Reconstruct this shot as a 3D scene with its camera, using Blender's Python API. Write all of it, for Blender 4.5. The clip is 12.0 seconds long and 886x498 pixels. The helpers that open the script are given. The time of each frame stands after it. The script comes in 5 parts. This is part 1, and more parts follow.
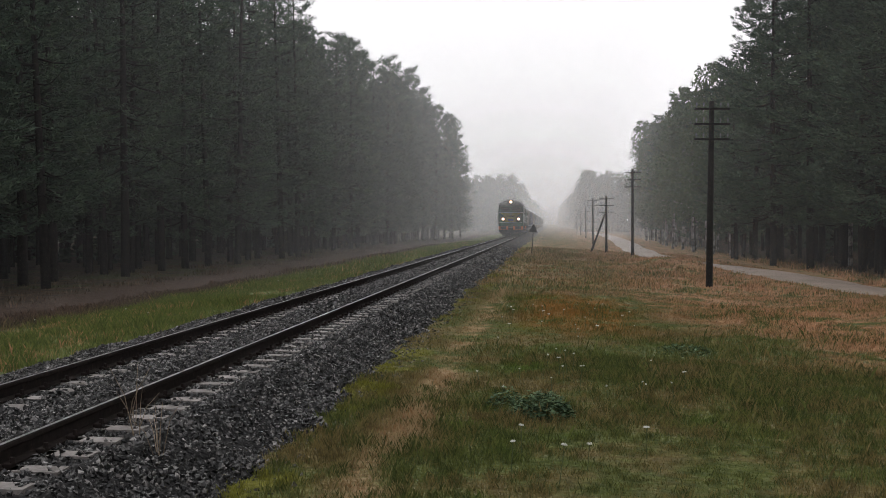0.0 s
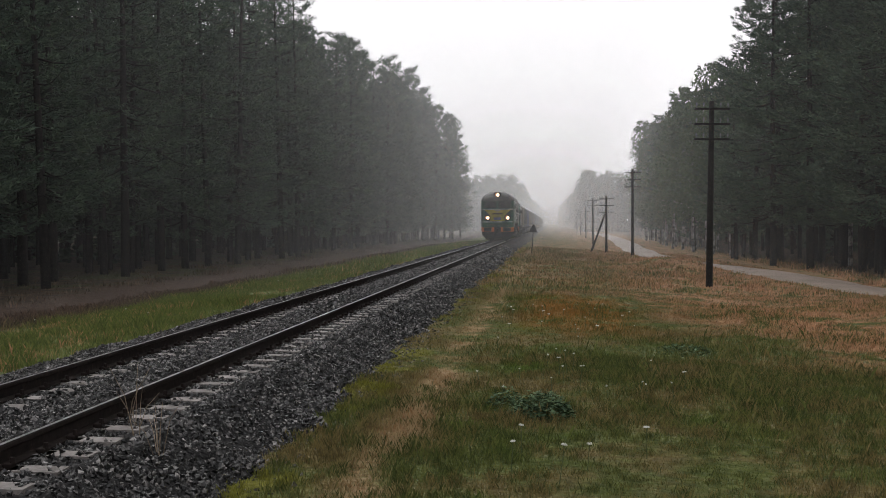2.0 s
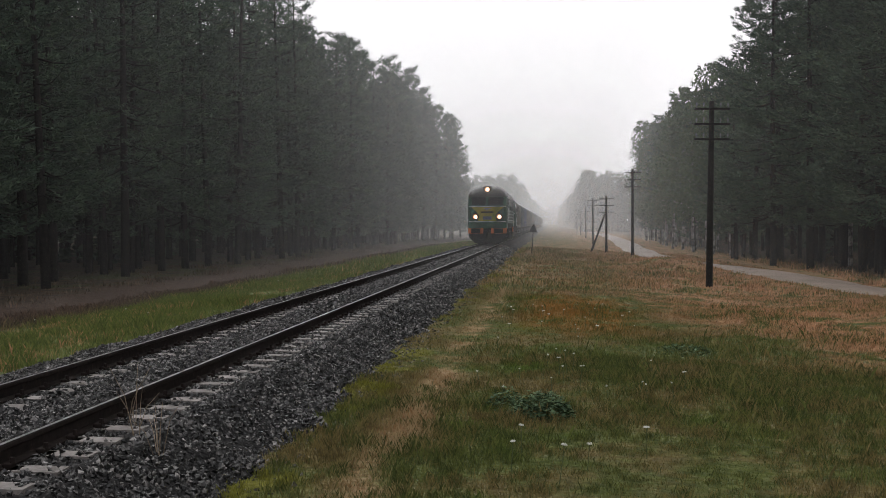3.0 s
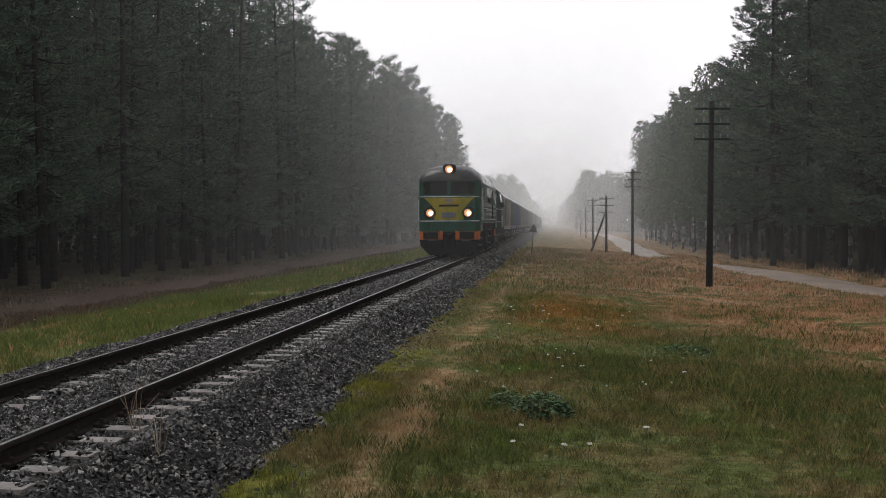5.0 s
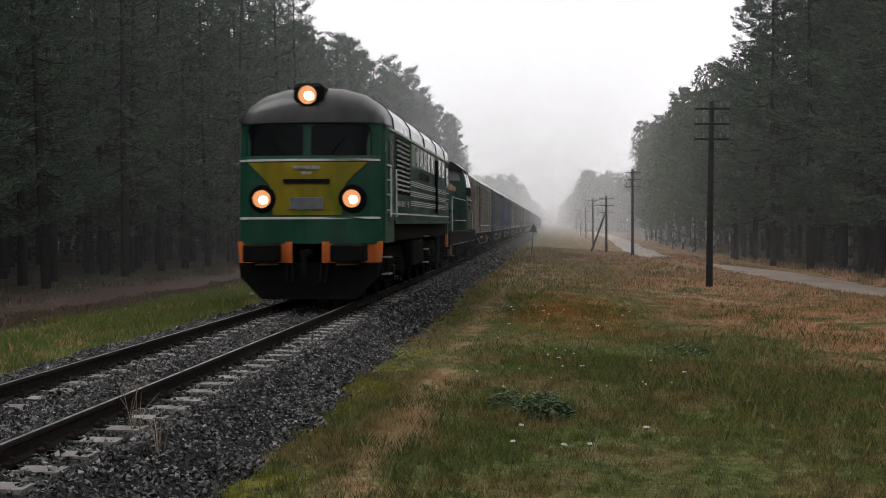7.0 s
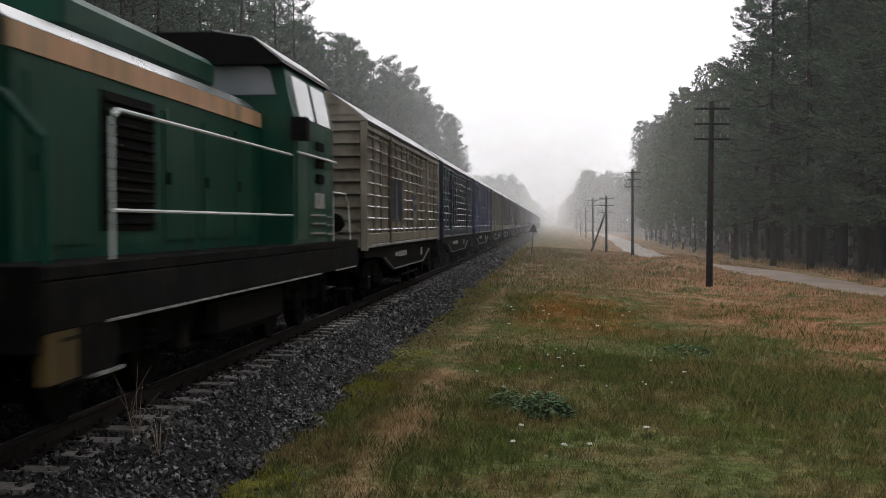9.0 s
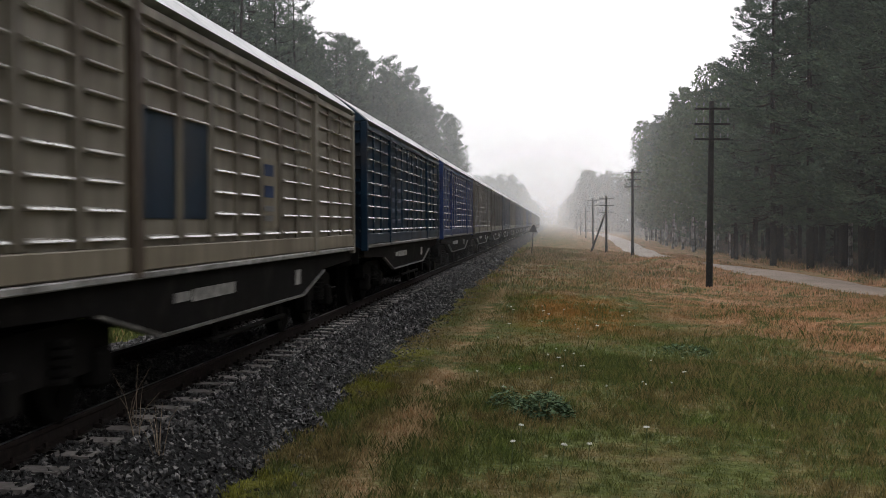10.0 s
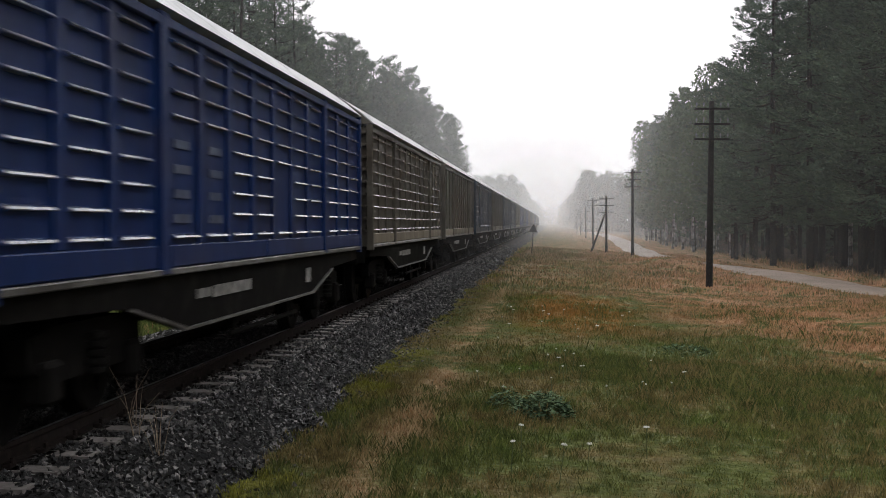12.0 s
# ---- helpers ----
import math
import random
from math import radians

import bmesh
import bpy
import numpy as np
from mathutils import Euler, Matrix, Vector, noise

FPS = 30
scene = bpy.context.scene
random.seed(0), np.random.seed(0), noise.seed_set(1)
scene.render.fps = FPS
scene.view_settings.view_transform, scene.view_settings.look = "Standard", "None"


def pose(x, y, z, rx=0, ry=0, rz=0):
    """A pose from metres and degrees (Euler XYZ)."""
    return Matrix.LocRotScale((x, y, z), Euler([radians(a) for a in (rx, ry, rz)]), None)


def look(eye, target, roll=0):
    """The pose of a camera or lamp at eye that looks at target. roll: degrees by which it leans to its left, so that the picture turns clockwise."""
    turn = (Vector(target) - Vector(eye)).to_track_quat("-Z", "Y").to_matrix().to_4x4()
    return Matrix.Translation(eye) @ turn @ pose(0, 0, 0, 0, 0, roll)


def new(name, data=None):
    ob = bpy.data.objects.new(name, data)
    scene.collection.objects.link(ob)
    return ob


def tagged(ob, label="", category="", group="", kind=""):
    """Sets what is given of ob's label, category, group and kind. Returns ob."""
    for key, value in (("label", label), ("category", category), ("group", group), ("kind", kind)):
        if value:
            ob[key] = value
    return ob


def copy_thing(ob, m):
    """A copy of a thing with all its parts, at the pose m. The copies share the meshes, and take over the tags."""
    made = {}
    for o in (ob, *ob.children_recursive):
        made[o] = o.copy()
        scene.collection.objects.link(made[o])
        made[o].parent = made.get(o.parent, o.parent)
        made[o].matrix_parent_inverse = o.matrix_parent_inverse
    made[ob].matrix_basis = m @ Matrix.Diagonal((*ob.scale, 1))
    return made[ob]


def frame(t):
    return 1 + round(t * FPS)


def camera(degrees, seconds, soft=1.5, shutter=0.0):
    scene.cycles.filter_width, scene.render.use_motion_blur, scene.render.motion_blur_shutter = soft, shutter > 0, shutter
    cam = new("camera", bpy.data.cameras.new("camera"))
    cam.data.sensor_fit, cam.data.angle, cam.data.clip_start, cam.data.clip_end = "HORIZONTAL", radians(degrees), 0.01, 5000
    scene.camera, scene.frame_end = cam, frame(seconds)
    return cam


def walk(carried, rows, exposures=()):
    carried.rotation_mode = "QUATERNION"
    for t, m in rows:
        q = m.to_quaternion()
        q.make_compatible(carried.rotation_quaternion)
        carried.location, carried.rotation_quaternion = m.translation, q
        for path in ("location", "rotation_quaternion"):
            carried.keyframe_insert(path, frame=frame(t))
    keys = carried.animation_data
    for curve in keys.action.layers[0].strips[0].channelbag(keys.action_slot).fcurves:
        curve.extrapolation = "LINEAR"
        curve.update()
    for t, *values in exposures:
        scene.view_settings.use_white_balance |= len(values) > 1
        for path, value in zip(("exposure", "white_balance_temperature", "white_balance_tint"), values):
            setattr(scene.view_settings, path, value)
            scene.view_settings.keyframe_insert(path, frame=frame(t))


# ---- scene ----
cam = camera(38.93, 12.0, soft=0.9, shutter=0.35)
EYE = Vector((4.78, 0.0, 1.605))
YAW, TILT, ROLL = radians(4.934), radians(-1.167), -0.239
AIM = EYE + Vector((-math.sin(YAW) * math.cos(TILT), math.cos(YAW) * math.cos(TILT), math.sin(TILT)))
STAND = look(EYE, AIM, ROLL)
walk(cam, [(0.0, STAND), (12.0, STAND)], [(0.0, 0.10), (6.0, 0.10), (7.2, 0.15), (9.0, 0.33), (10.0, 0.38), (12.0, 0.42)])

# ---- light: an overcast, misty summer morning ----
world = bpy.data.worlds.new("overcast_sky")
scene.world = world
world.use_nodes = True
wn, wl = world.node_tree.nodes, world.node_tree.links
sky = wn.new("ShaderNodeTexSky")
sky.sky_type, sky.sun_disc = "NISHITA", False
sky.sun_elevation, sky.sun_rotation = radians(60), radians(290)
sky.air_density, sky.dust_density, sky.ozone_density = 1.0, 6.0, 1.0
pale = wn.new("ShaderNodeHueSaturation")
pale.inputs["Saturation"].default_value = 0.10
wl.new(sky.outputs["Color"], pale.inputs["Color"])
cloud = wn.new("ShaderNodeMixRGB")
cloud.inputs["Fac"].default_value = 0.75
cloud.inputs["Color2"].default_value = (13.6, 13.4, 13.8, 1)
wl.new(pale.outputs["Color"], cloud.inputs["Color1"])
wl.new(cloud.outputs["Color"], wn["Background"].inputs["Color"])
wn["Background"].inputs["Strength"].default_value = 0.1
sun_data = bpy.data.lights.new("sun", "SUN")
sun_data.energy, sun_data.angle, sun_data.color = 1.0, radians(34), (1.0, 0.97, 0.93)
sun = new("sun", sun_data)
sun.rotation_euler = Euler((radians(30), 0, radians(-110)))
scene.cycles.transparent_max_bounces = 64

# ---- materials ----


def ramp_node(nt, stops):
    n = nt.nodes.new("ShaderNodeValToRGB")
    el = n.color_ramp.elements
    while len(el) < len(stops):
        el.new(0.5)
    for e, (p, c) in zip(el, stops):
        e.position = p
        e.color = (*c, 1) if len(c) == 3 else c
    return n


def material(name, stops, scale=3.0, detail=6.0, rough=0.7, metal=0.0, bump=0.0, bump_scale=40.0, bump_dist=0.01, island=0.0, rand=0.0, spec=0.5, object_space=True):
    """Colour from noise at two scales through a ramp, with fine relief."""
    m = bpy.data.materials.new(name)
    m.use_nodes = True
    nt = m.node_tree
    b = nt.nodes["Principled BSDF"]
    tc = nt.nodes.new("ShaderNodeTexCoord")
    space = tc.outputs["Object"]
    if not object_space:
        geo = nt.nodes.new("ShaderNodeNewGeometry")
        space = geo.outputs["Position"]
    n1 = nt.nodes.new("ShaderNodeTexNoise")
    n1.inputs["Scale"].default_value, n1.inputs["Detail"].default_value, n1.inputs["Roughness"].default_value = scale, detail, 0.65
    nt.links.new(space, n1.inputs["Vector"])
    fac = n1.outputs["Fac"]
    if island or rand:
        if island:
            g = nt.nodes.new("ShaderNodeNewGeometry")
            src, amount = g.outputs["Random Per Island"], island
        else:
            g = nt.nodes.new("ShaderNodeObjectInfo")
            src, amount = g.outputs["Random"], rand
        sub = nt.nodes.new("ShaderNodeMath")
        sub.operation = "SUBTRACT"
        sub.inputs[1].default_value = 0.5
        nt.links.new(src, sub.inputs[0])
        mad = nt.nodes.new("ShaderNodeMath")
        mad.operation = "MULTIPLY_ADD"
        mad.inputs[1].default_value = amount
        nt.links.new(sub.outputs[0], mad.inputs[0])
        nt.links.new(fac, mad.inputs[2])
        fac = mad.outputs[0]
    r = ramp_node(nt, stops)
    nt.links.new(fac, r.inputs["Fac"])
    nt.links.new(r.outputs["Color"], b.inputs["Base Color"])
    b.inputs["Roughness"].default_value = rough
    b.inputs["Metallic"].default_value = metal
    b.inputs["Specular IOR Level"].default_value = spec
    if bump:
        n2 = nt.nodes.new("ShaderNodeTexNoise")
        n2.inputs["Scale"].default_value, n2.inputs["Detail"].default_value = bump_scale, 4.0
        nt.links.new(space, n2.inputs["Vector"])
        bp = nt.nodes.new("ShaderNodeBump")
        bp.inputs["Strength"].default_value, bp.inputs["Distance"].default_value = bump, bump_dist
        nt.links.new(n2.outputs["Fac"], bp.inputs["Height"])
        nt.links.new(bp.outputs["Normal"], b.inputs["Normal"])
    return m


def grey(v, warm=0.0):
    return (v * (1 + warm), v, v * (1 - warm))


STONE = material("ballast_stone", [(0.25, (0.0022, 0.0022, 0.0024)), (0.5, (0.0055, 0.0053, 0.0055)), (0.72, (0.015, 0.0145, 0.0145)), (0.9, (0.115, 0.108, 0.105))], 4.0, 5, 0.45, spec=0.38, island=0.95, bump=0.4, bump_scale=90, object_space=False)
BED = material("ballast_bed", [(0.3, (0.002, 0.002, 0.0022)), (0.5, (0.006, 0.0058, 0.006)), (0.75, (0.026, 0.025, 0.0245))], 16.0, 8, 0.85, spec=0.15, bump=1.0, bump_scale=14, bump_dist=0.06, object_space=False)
CONCRETE = material("sleeper_concrete", [(0.3, (0.065, 0.058, 0.053)), (0.55, (0.135, 0.122, 0.114)), (0.8, (0.205, 0.185, 0.173))], 9.0, 8, 0.75, bump=0.3, bump_scale=60, rand=0.25)
RAIL_SIDE = material("rusty_rail_steel", [(0.3, (0.008, 0.0065, 0.006)), (0.6, (0.018, 0.0135, 0.012)), (0.85, (0.045, 0.031, 0.025))], 12.0, 6, 0.9, spec=0.08, bump=0.2, object_space=False)
RAIL_TOP = material("polished_rail_head", [(0.3, (0.22, 0.22, 0.225)), (0.7, (0.38, 0.38, 0.38))], 5.0, 4, 0.3, 0.9, object_space=False)
BARK = material("pine_bark", [(0.3, (0.006, 0.0055, 0.005)), (0.55, (0.013, 0.0112, 0.0098)), (0.8, (0.034, 0.026, 0.021))], 5.0, 8, 0.95, spec=0.05, bump=0.8, bump_scale=14, bump_dist=0.03)
NEEDLE = material("pine_needles", [(0.25, (0.020, 0.034, 0.024)), (0.48, (0.038, 0.062, 0.042)), (0.75, (0.085, 0.122, 0.072))], 0.5, 5, 0.8, island=0.25, spec=0.08)
BIRCH_BARK = material("birch_bark", [(0.42, (0.02, 0.02, 0.02)), (0.52, (0.16, 0.155, 0.145)), (0.8, (0.42, 0.41, 0.39))], 2.2, 6, 0.7, bump=0.2)
LEAF = material("birch_leaves", [(0.25, (0.030, 0.050, 0.024)), (0.5, (0.048, 0.076, 0.036)), (0.8, (0.080, 0.112, 0.052))], 0.4, 5, 0.8, island=0.28, spec=0.1)
POLE_WOOD = material("tarred_pole_wood", [(0.3, (0.007, 0.0068, 0.0064)), (0.6, (0.016, 0.015, 0.0138)), (0.85, (0.04, 0.037, 0.034))], 6.0, 6, 0.9, spec=0.1, bump=0.4, bump_scale=30)


def ground_material():
    m = bpy.data.materials.new("meadow_and_forest_floor")
    m.use_nodes = True
    nt = m.node_tree
    nodes, links = nt.nodes, nt.links
    b = nodes["Principled BSDF"]
    col = ground_colour(nt)
    links.new(col, b.inputs["Base Color"])
    b.inputs["Roughness"].default_value = 0.95
    b.inputs["Specular IOR Level"].default_value = 0.15
    geo = nodes.new("ShaderNodeNewGeometry")
    n2 = nodes.new("ShaderNodeTexNoise")
    n2.inputs["Scale"].default_value, n2.inputs["Detail"].default_value = 9.0, 8.0
    links.new(geo.outputs["Position"], n2.inputs["Vector"])
    bp = nodes.new("ShaderNodeBump")
    bp.inputs["Strength"].default_value, bp.inputs["Distance"].default_value = 0.9, 0.12
    links.new(n2.outputs["Fac"], bp.inputs["Height"])
    links.new(bp.outputs["Normal"], b.inputs["Normal"])
    return m


def ground_colour(nt, bright=0.62, island=0.0):
    """Green meadow with rust-coloured and straw patches, bare brown strip and needle litter by the woods: by place in the field."""
    nodes, links = nt.nodes, nt.links
    geo = nodes.new("ShaderNodeNewGeometry")
    sep = nodes.new("ShaderNodeSeparateXYZ")
    links.new(geo.outputs["Position"], sep.inputs[0])

    def noise_at(scale, detail=4.0, rough=0.6):
        n = nodes.new("ShaderNodeTexNoise")
        n.inputs["Scale"].default_value, n.inputs["Detail"].default_value, n.inputs["Roughness"].default_value = scale, detail, rough
        links.new(geo.outputs["Position"], n.inputs["Vector"])
        return n.outputs["Fac"]

    def calc(op, a, c=None, d=None):
        n = nodes.new("ShaderNodeMath")
        n.operation = op
        for i, v in enumerate((a, c, d)):
            if v is None:
                continue
            if isinstance(v, (int, float)):
                n.inputs[i].default_value = v
            else:
                links.new(v, n.inputs[i])
        return n.outputs[0]

    def step(v, lo, hi):
        n = nodes.new("ShaderNodeMapRange")
        n.interpolation_type = "SMOOTHSTEP"
        n.inputs["From Min"].default_value, n.inputs["From Max"].default_value = lo, hi
        links.new(v, n.inputs["Value"])
        return n.outputs["Result"]

    def mix(f, a, c):
        n = nodes.new("ShaderNodeMixRGB")
        links.new(f, n.inputs["Fac"])
        for v, i in ((a, "Color1"), (c, "Color2")):
            if isinstance(v, tuple):
                n.inputs[i].default_value = (*[q * bright for q in v], 1)
            else:
                links.new(v, n.inputs[i])
        return n.outputs["Color"]

    X, Y = sep.outputs["X"], sep.outputs["Y"]
    fine, mid, big = noise_at(7.0, 6), noise_at(0.9, 5), noise_at(0.22, 4)
    if island:
        rnd = calc("MULTIPLY_ADD", calc("SUBTRACT", geo.outputs["Random Per Island"], 0.5), island, 0.0)
        fine = calc("ADD", fine, rnd)
        mid = calc("ADD", mid, calc("MULTIPLY", rnd, 0.45))
    patchy = noise_at(0.55, 3)
    green = mix(step(fine, 0.3, 0.7), (0.042, 0.055, 0.012), (0.112, 0.130, 0.032))
    olive = mix(step(fine, 0.3, 0.7), (0.085, 0.066, 0.024), (0.18, 0.14, 0.055))
    rust = mix(step(fine, 0.3, 0.7), (0.20, 0.105, 0.055), (0.42, 0.235, 0.13))
    straw = mix(step(fine, 0.3, 0.7), (0.13, 0.095, 0.05), (0.25, 0.19, 0.11))
    moss = mix(step(fine, 0.3, 0.7), (0.085, 0.085, 0.012), (0.19, 0.185, 0.03))
    lush = mix(step(fine, 0.3, 0.7), (0.040, 0.062, 0.010), (0.105, 0.150, 0.028))
    grass = mix(step(mid, 0.42, 0.60), green, olive)
    grass = mix(calc("MULTIPLY", step(patchy, 0.52, 0.66), calc("SUBTRACT", 1.0, step(X, 6.0, 9.0))), grass, lush)
    # dried, rust-coloured seed heads farther out, and along the ballast toe
    reach = calc("ADD", calc("MULTIPLY", big, 12.0), calc("ADD", calc("MULTIPLY", X, 1.2), calc("MULTIPLY", Y, 0.42)))
    dry = calc("MULTIPLY", step(reach, 23.5, 31.0), step(mid, 0.38, 0.56))
    dry = calc("MULTIPLY", dry, calc("MULTIPLY_ADD", step(X, 5.5, 10.5), 0.5, 0.5))
    grass = mix(dry, grass, rust)
    toe = calc("ABSOLUTE", calc("SUBTRACT", calc("ADD", X, calc("MULTIPLY", mid, -1.3)), 2.5))
    toe_band = calc("SUBTRACT", 1.0, step(toe, 0.06, 0.42))
    grass = mix(calc("MULTIPLY", toe_band, step(mid, 0.38, 0.62)), grass, mix(step(fine, 0.35, 0.6), (0.30, 0.17, 0.085), (0.34, 0.25, 0.14)))
    far_orange = calc("MULTIPLY", calc("SUBTRACT", 1.0, step(calc("ABSOLUTE", calc("SUBTRACT", X, 5.4)), 0.6, 1.8)), calc("SUBTRACT", 1.0, step(calc("ABSOLUTE", calc("SUBTRACT", Y, 31.0)), 3.0, 9.0)))
    grass = mix(calc("MULTIPLY", far_orange, step(mid, 0.35, 0.6)), grass, (0.24, 0.12, 0.03))
    mossy = calc("SUBTRACT", 1.0, step(calc("ABSOLUTE", calc("SUBTRACT", X, 2.35)), 0.25, 0.6))
    grass = mix(calc("MULTIPLY", mossy, step(patchy, 0.49, 0.58)), grass, moss)
    # left of the track: fresh strip, then bare earth, then needle litter
    edge = calc("ADD", X, calc("MULTIPLY", mid, 2.2))
    fresh = mix(step(mid, 0.58, 0.74), mix(step(fine, 0.3, 0.7), (0.070, 0.095, 0.024), (0.150, 0.175, 0.048)), rust)
    grass = mix(calc("SUBTRACT", 1.0, step(X, -2.4, -1.6)), grass, fresh)
    earth = mix(step(fine, 0.3, 0.7), (0.050, 0.036, 0.028), (0.135, 0.095, 0.072))
    grass = mix(calc("SUBTRACT", 1.0, step(edge, -7.6, -6.2)), grass, earth)
    litter = mix(step(mid, 0.35, 0.65), (0.030, 0.025, 0.015), (0.085, 0.055, 0.03))
    litter = mix(step(big, 0.5, 0.62), litter, (0.05, 0.055, 0.02))
    grass = mix(calc("SUBTRACT", 1.0, step(edge, -13.5, -10.5)), grass, litter)
    woods = calc("ADD", X, calc("MULTIPLY", mid, -2.0))
    grass = mix(step(woods, 17.5, 20.0), grass, litter)
    return grass


GROUND = ground_material()


def mist_material(density, reach_up=46.0, in_woods=0.15):
    """Thin fog: mostly clear, scattering daylight from both sides."""
    m = bpy.data.materials.new("mist")
    m.use_nodes = True
    nt = m.node_tree
    for n in list(nt.nodes):
        if n.type == "BSDF_PRINCIPLED":
            nt.nodes.remove(n)
    out = nt.nodes["Material Output"]
    clear = nt.nodes.new("ShaderNodeBsdfTransparent")
    front, back = nt.nodes.new("ShaderNodeBsdfDiffuse"), nt.nodes.new("ShaderNodeBsdfTranslucent")
    for s in (front, back):
        s.inputs["Color"].default_value = (1, 1, 1, 1)
    half, mixed = nt.nodes.new("ShaderNodeMixShader"), nt.nodes.new("ShaderNodeMixShader")
    nt.links.new(front.outputs[0], half.inputs[1])
    nt.links.new(back.outputs[0], half.inputs[2])
    geo = nt.nodes.new("ShaderNodeNewGeometry")
    n = nt.nodes.new("ShaderNodeTexNoise")
    n.inputs["Scale"].default_value, n.inputs["Detail"].default_value = 0.03, 3.0
    nt.links.new(geo.outputs["Position"], n.inputs["Vector"])
    r = nt.nodes.new("ShaderNodeMapRange")
    r.inputs["From Min"].default_value, r.inputs["From Max"].default_value = 0.25, 0.75
    r.inputs["To Min"].default_value, r.inputs["To Max"].default_value = 0.75 * density, 1.25 * density
    nt.links.new(n.outputs["Fac"], r.inputs["Value"])
    sep = nt.nodes.new("ShaderNodeSeparateXYZ")
    nt.links.new(geo.outputs["Position"], sep.inputs[0])
    thin = nt.nodes.new("ShaderNodeMapRange")
    thin.interpolation_type = "SMOOTHSTEP"
    thin.inputs["From Min"].default_value, thin.inputs["From Max"].default_value = 4.0, reach_up
    thin.inputs["To Min"].default_value, thin.inputs["To Max"].default_value = 1.0, 0.0
    nt.links.new(sep.outputs["Z"], thin.inputs["Value"])
    times_ = nt.nodes.new("ShaderNodeMath")
    times_.operation = "MULTIPLY"
    nt.links.new(r.outputs["Result"], times_.inputs[0])
    nt.links.new(thin.outputs["Result"], times_.inputs[1])
    off = nt.nodes.new("ShaderNodeMath")
    off.operation = "ABSOLUTE"
    nt.links.new(sep.outputs["X"], off.inputs[0])
    open_air = nt.nodes.new("ShaderNodeMapRange")
    open_air.interpolation_type = "SMOOTHSTEP"
    open_air.inputs["From Min"].default_value, open_air.inputs["From Max"].default_value = 15.0, 30.0
    open_air.inputs["To Min"].default_value, open_air.inputs["To Max"].default_value = 1.0, in_woods
    nt.links.new(off.outputs[0], open_air.inputs["Value"])
    spread = nt.nodes.new("ShaderNodeMath")
    spread.operation = "MULTIPLY"
    nt.links.new(times_.outputs[0], spread.inputs[0])
    nt.links.new(open_air.outputs["Result"], spread.inputs[1])
    nt.links.new(spread.outputs[0], mixed.inputs["Fac"])
    nt.links.new(clear.outputs[0], mixed.inputs[1])
    nt.links.new(half.outputs[0], mixed.inputs[2])
    nt.links.new(mixed.outputs[0], out.inputs["Surface"])
    return m


MIST_VEIL, MIST_SOFT, MIST_THIN = mist_material(0.064, 56.0), mist_material(0.036, 70.0, 0.5), mist_material(0.021, 110.0, 0.6)

# ---- mesh helpers ----


def part(name, bm, mat, parent=None, label="", smooth=False):
    me = bpy.data.meshes.new(name)
    bm.to_mesh(me)
    bm.free()
    return finish(name, me, mat, parent, label, smooth)


def finish(name, me, mat, parent=None, label="", smooth=False):
    me.materials.append(mat)
    if smooth:
        for p in me.polygons:
            p.use_smooth = True
    ob = new(name, me)
    if parent:
        ob.parent = parent
    if label:
        tagged(ob, label)
    return ob


def from_arrays(name, verts, faces, mat, parent=None, label="", smooth=False):
    me = bpy.data.meshes.new(name)
    me.from_pydata(np.asarray(verts).tolist(), [], np.asarray(faces).tolist())
    return finish(name, me, mat, parent, label, smooth)


def empty(name, m=None, **tags):
    ob = new(name)
    ob.empty_display_size = 0.2
    if m is not None:
        ob.matrix_basis = m
    return tagged(ob, **tags)


def add_box(bm, x0, x1, y0, y1, z0, z1, bevel=0.0):
    vs = [bm.verts.new((x, y, z)) for x in (x0, x1) for y in (y0, y1) for z in (z0, z1)]
    fs = [bm.faces.new([vs[i] for i in q]) for q in ((0, 1, 3, 2), (4, 6, 7, 5), (0, 4, 5, 1), (2, 3, 7, 6), (0, 2, 6, 4), (1, 5, 7, 3))]
    if bevel:
        es = list({e for f in fs for e in f.edges})
        bmesh.ops.bevel(bm, geom=es, offset=bevel, segments=1, affect="EDGES")
    return bm


def box(x0, x1, y0, y1, z0, z1, bevel=0.0):
    return add_box(bmesh.new(), x0, x1, y0, y1, z0, z1, bevel)


def add_rod(bm, a, b, r0, r1=None, n=8):
    """A round bar from a to b, tapering from r0 to r1."""
    a, b = Vector(a), Vector(b)
    r1 = r0 if r1 is None else r1
    q = (b - a).to_track_quat("Z", "Y").to_matrix()
    rings = []
    for p, r in ((a, r0), (b, r1)):
        rings.append([bm.verts.new(p + q @ Vector((r * math.cos(k * math.tau / n), r * math.sin(k * math.tau / n), 0))) for k in range(n)])
    for k in range(n):
        bm.faces.new((rings[0][k], rings[0][(k + 1) % n], rings[1][(k + 1) % n], rings[1][k]))
    bm.faces.new(rings[0][::-1])
    bm.faces.new(rings[1])
    return bm


def rod(a, b, r0, r1=None, n=8):
    return add_rod(bmesh.new(), a, b, r0, r1, n)


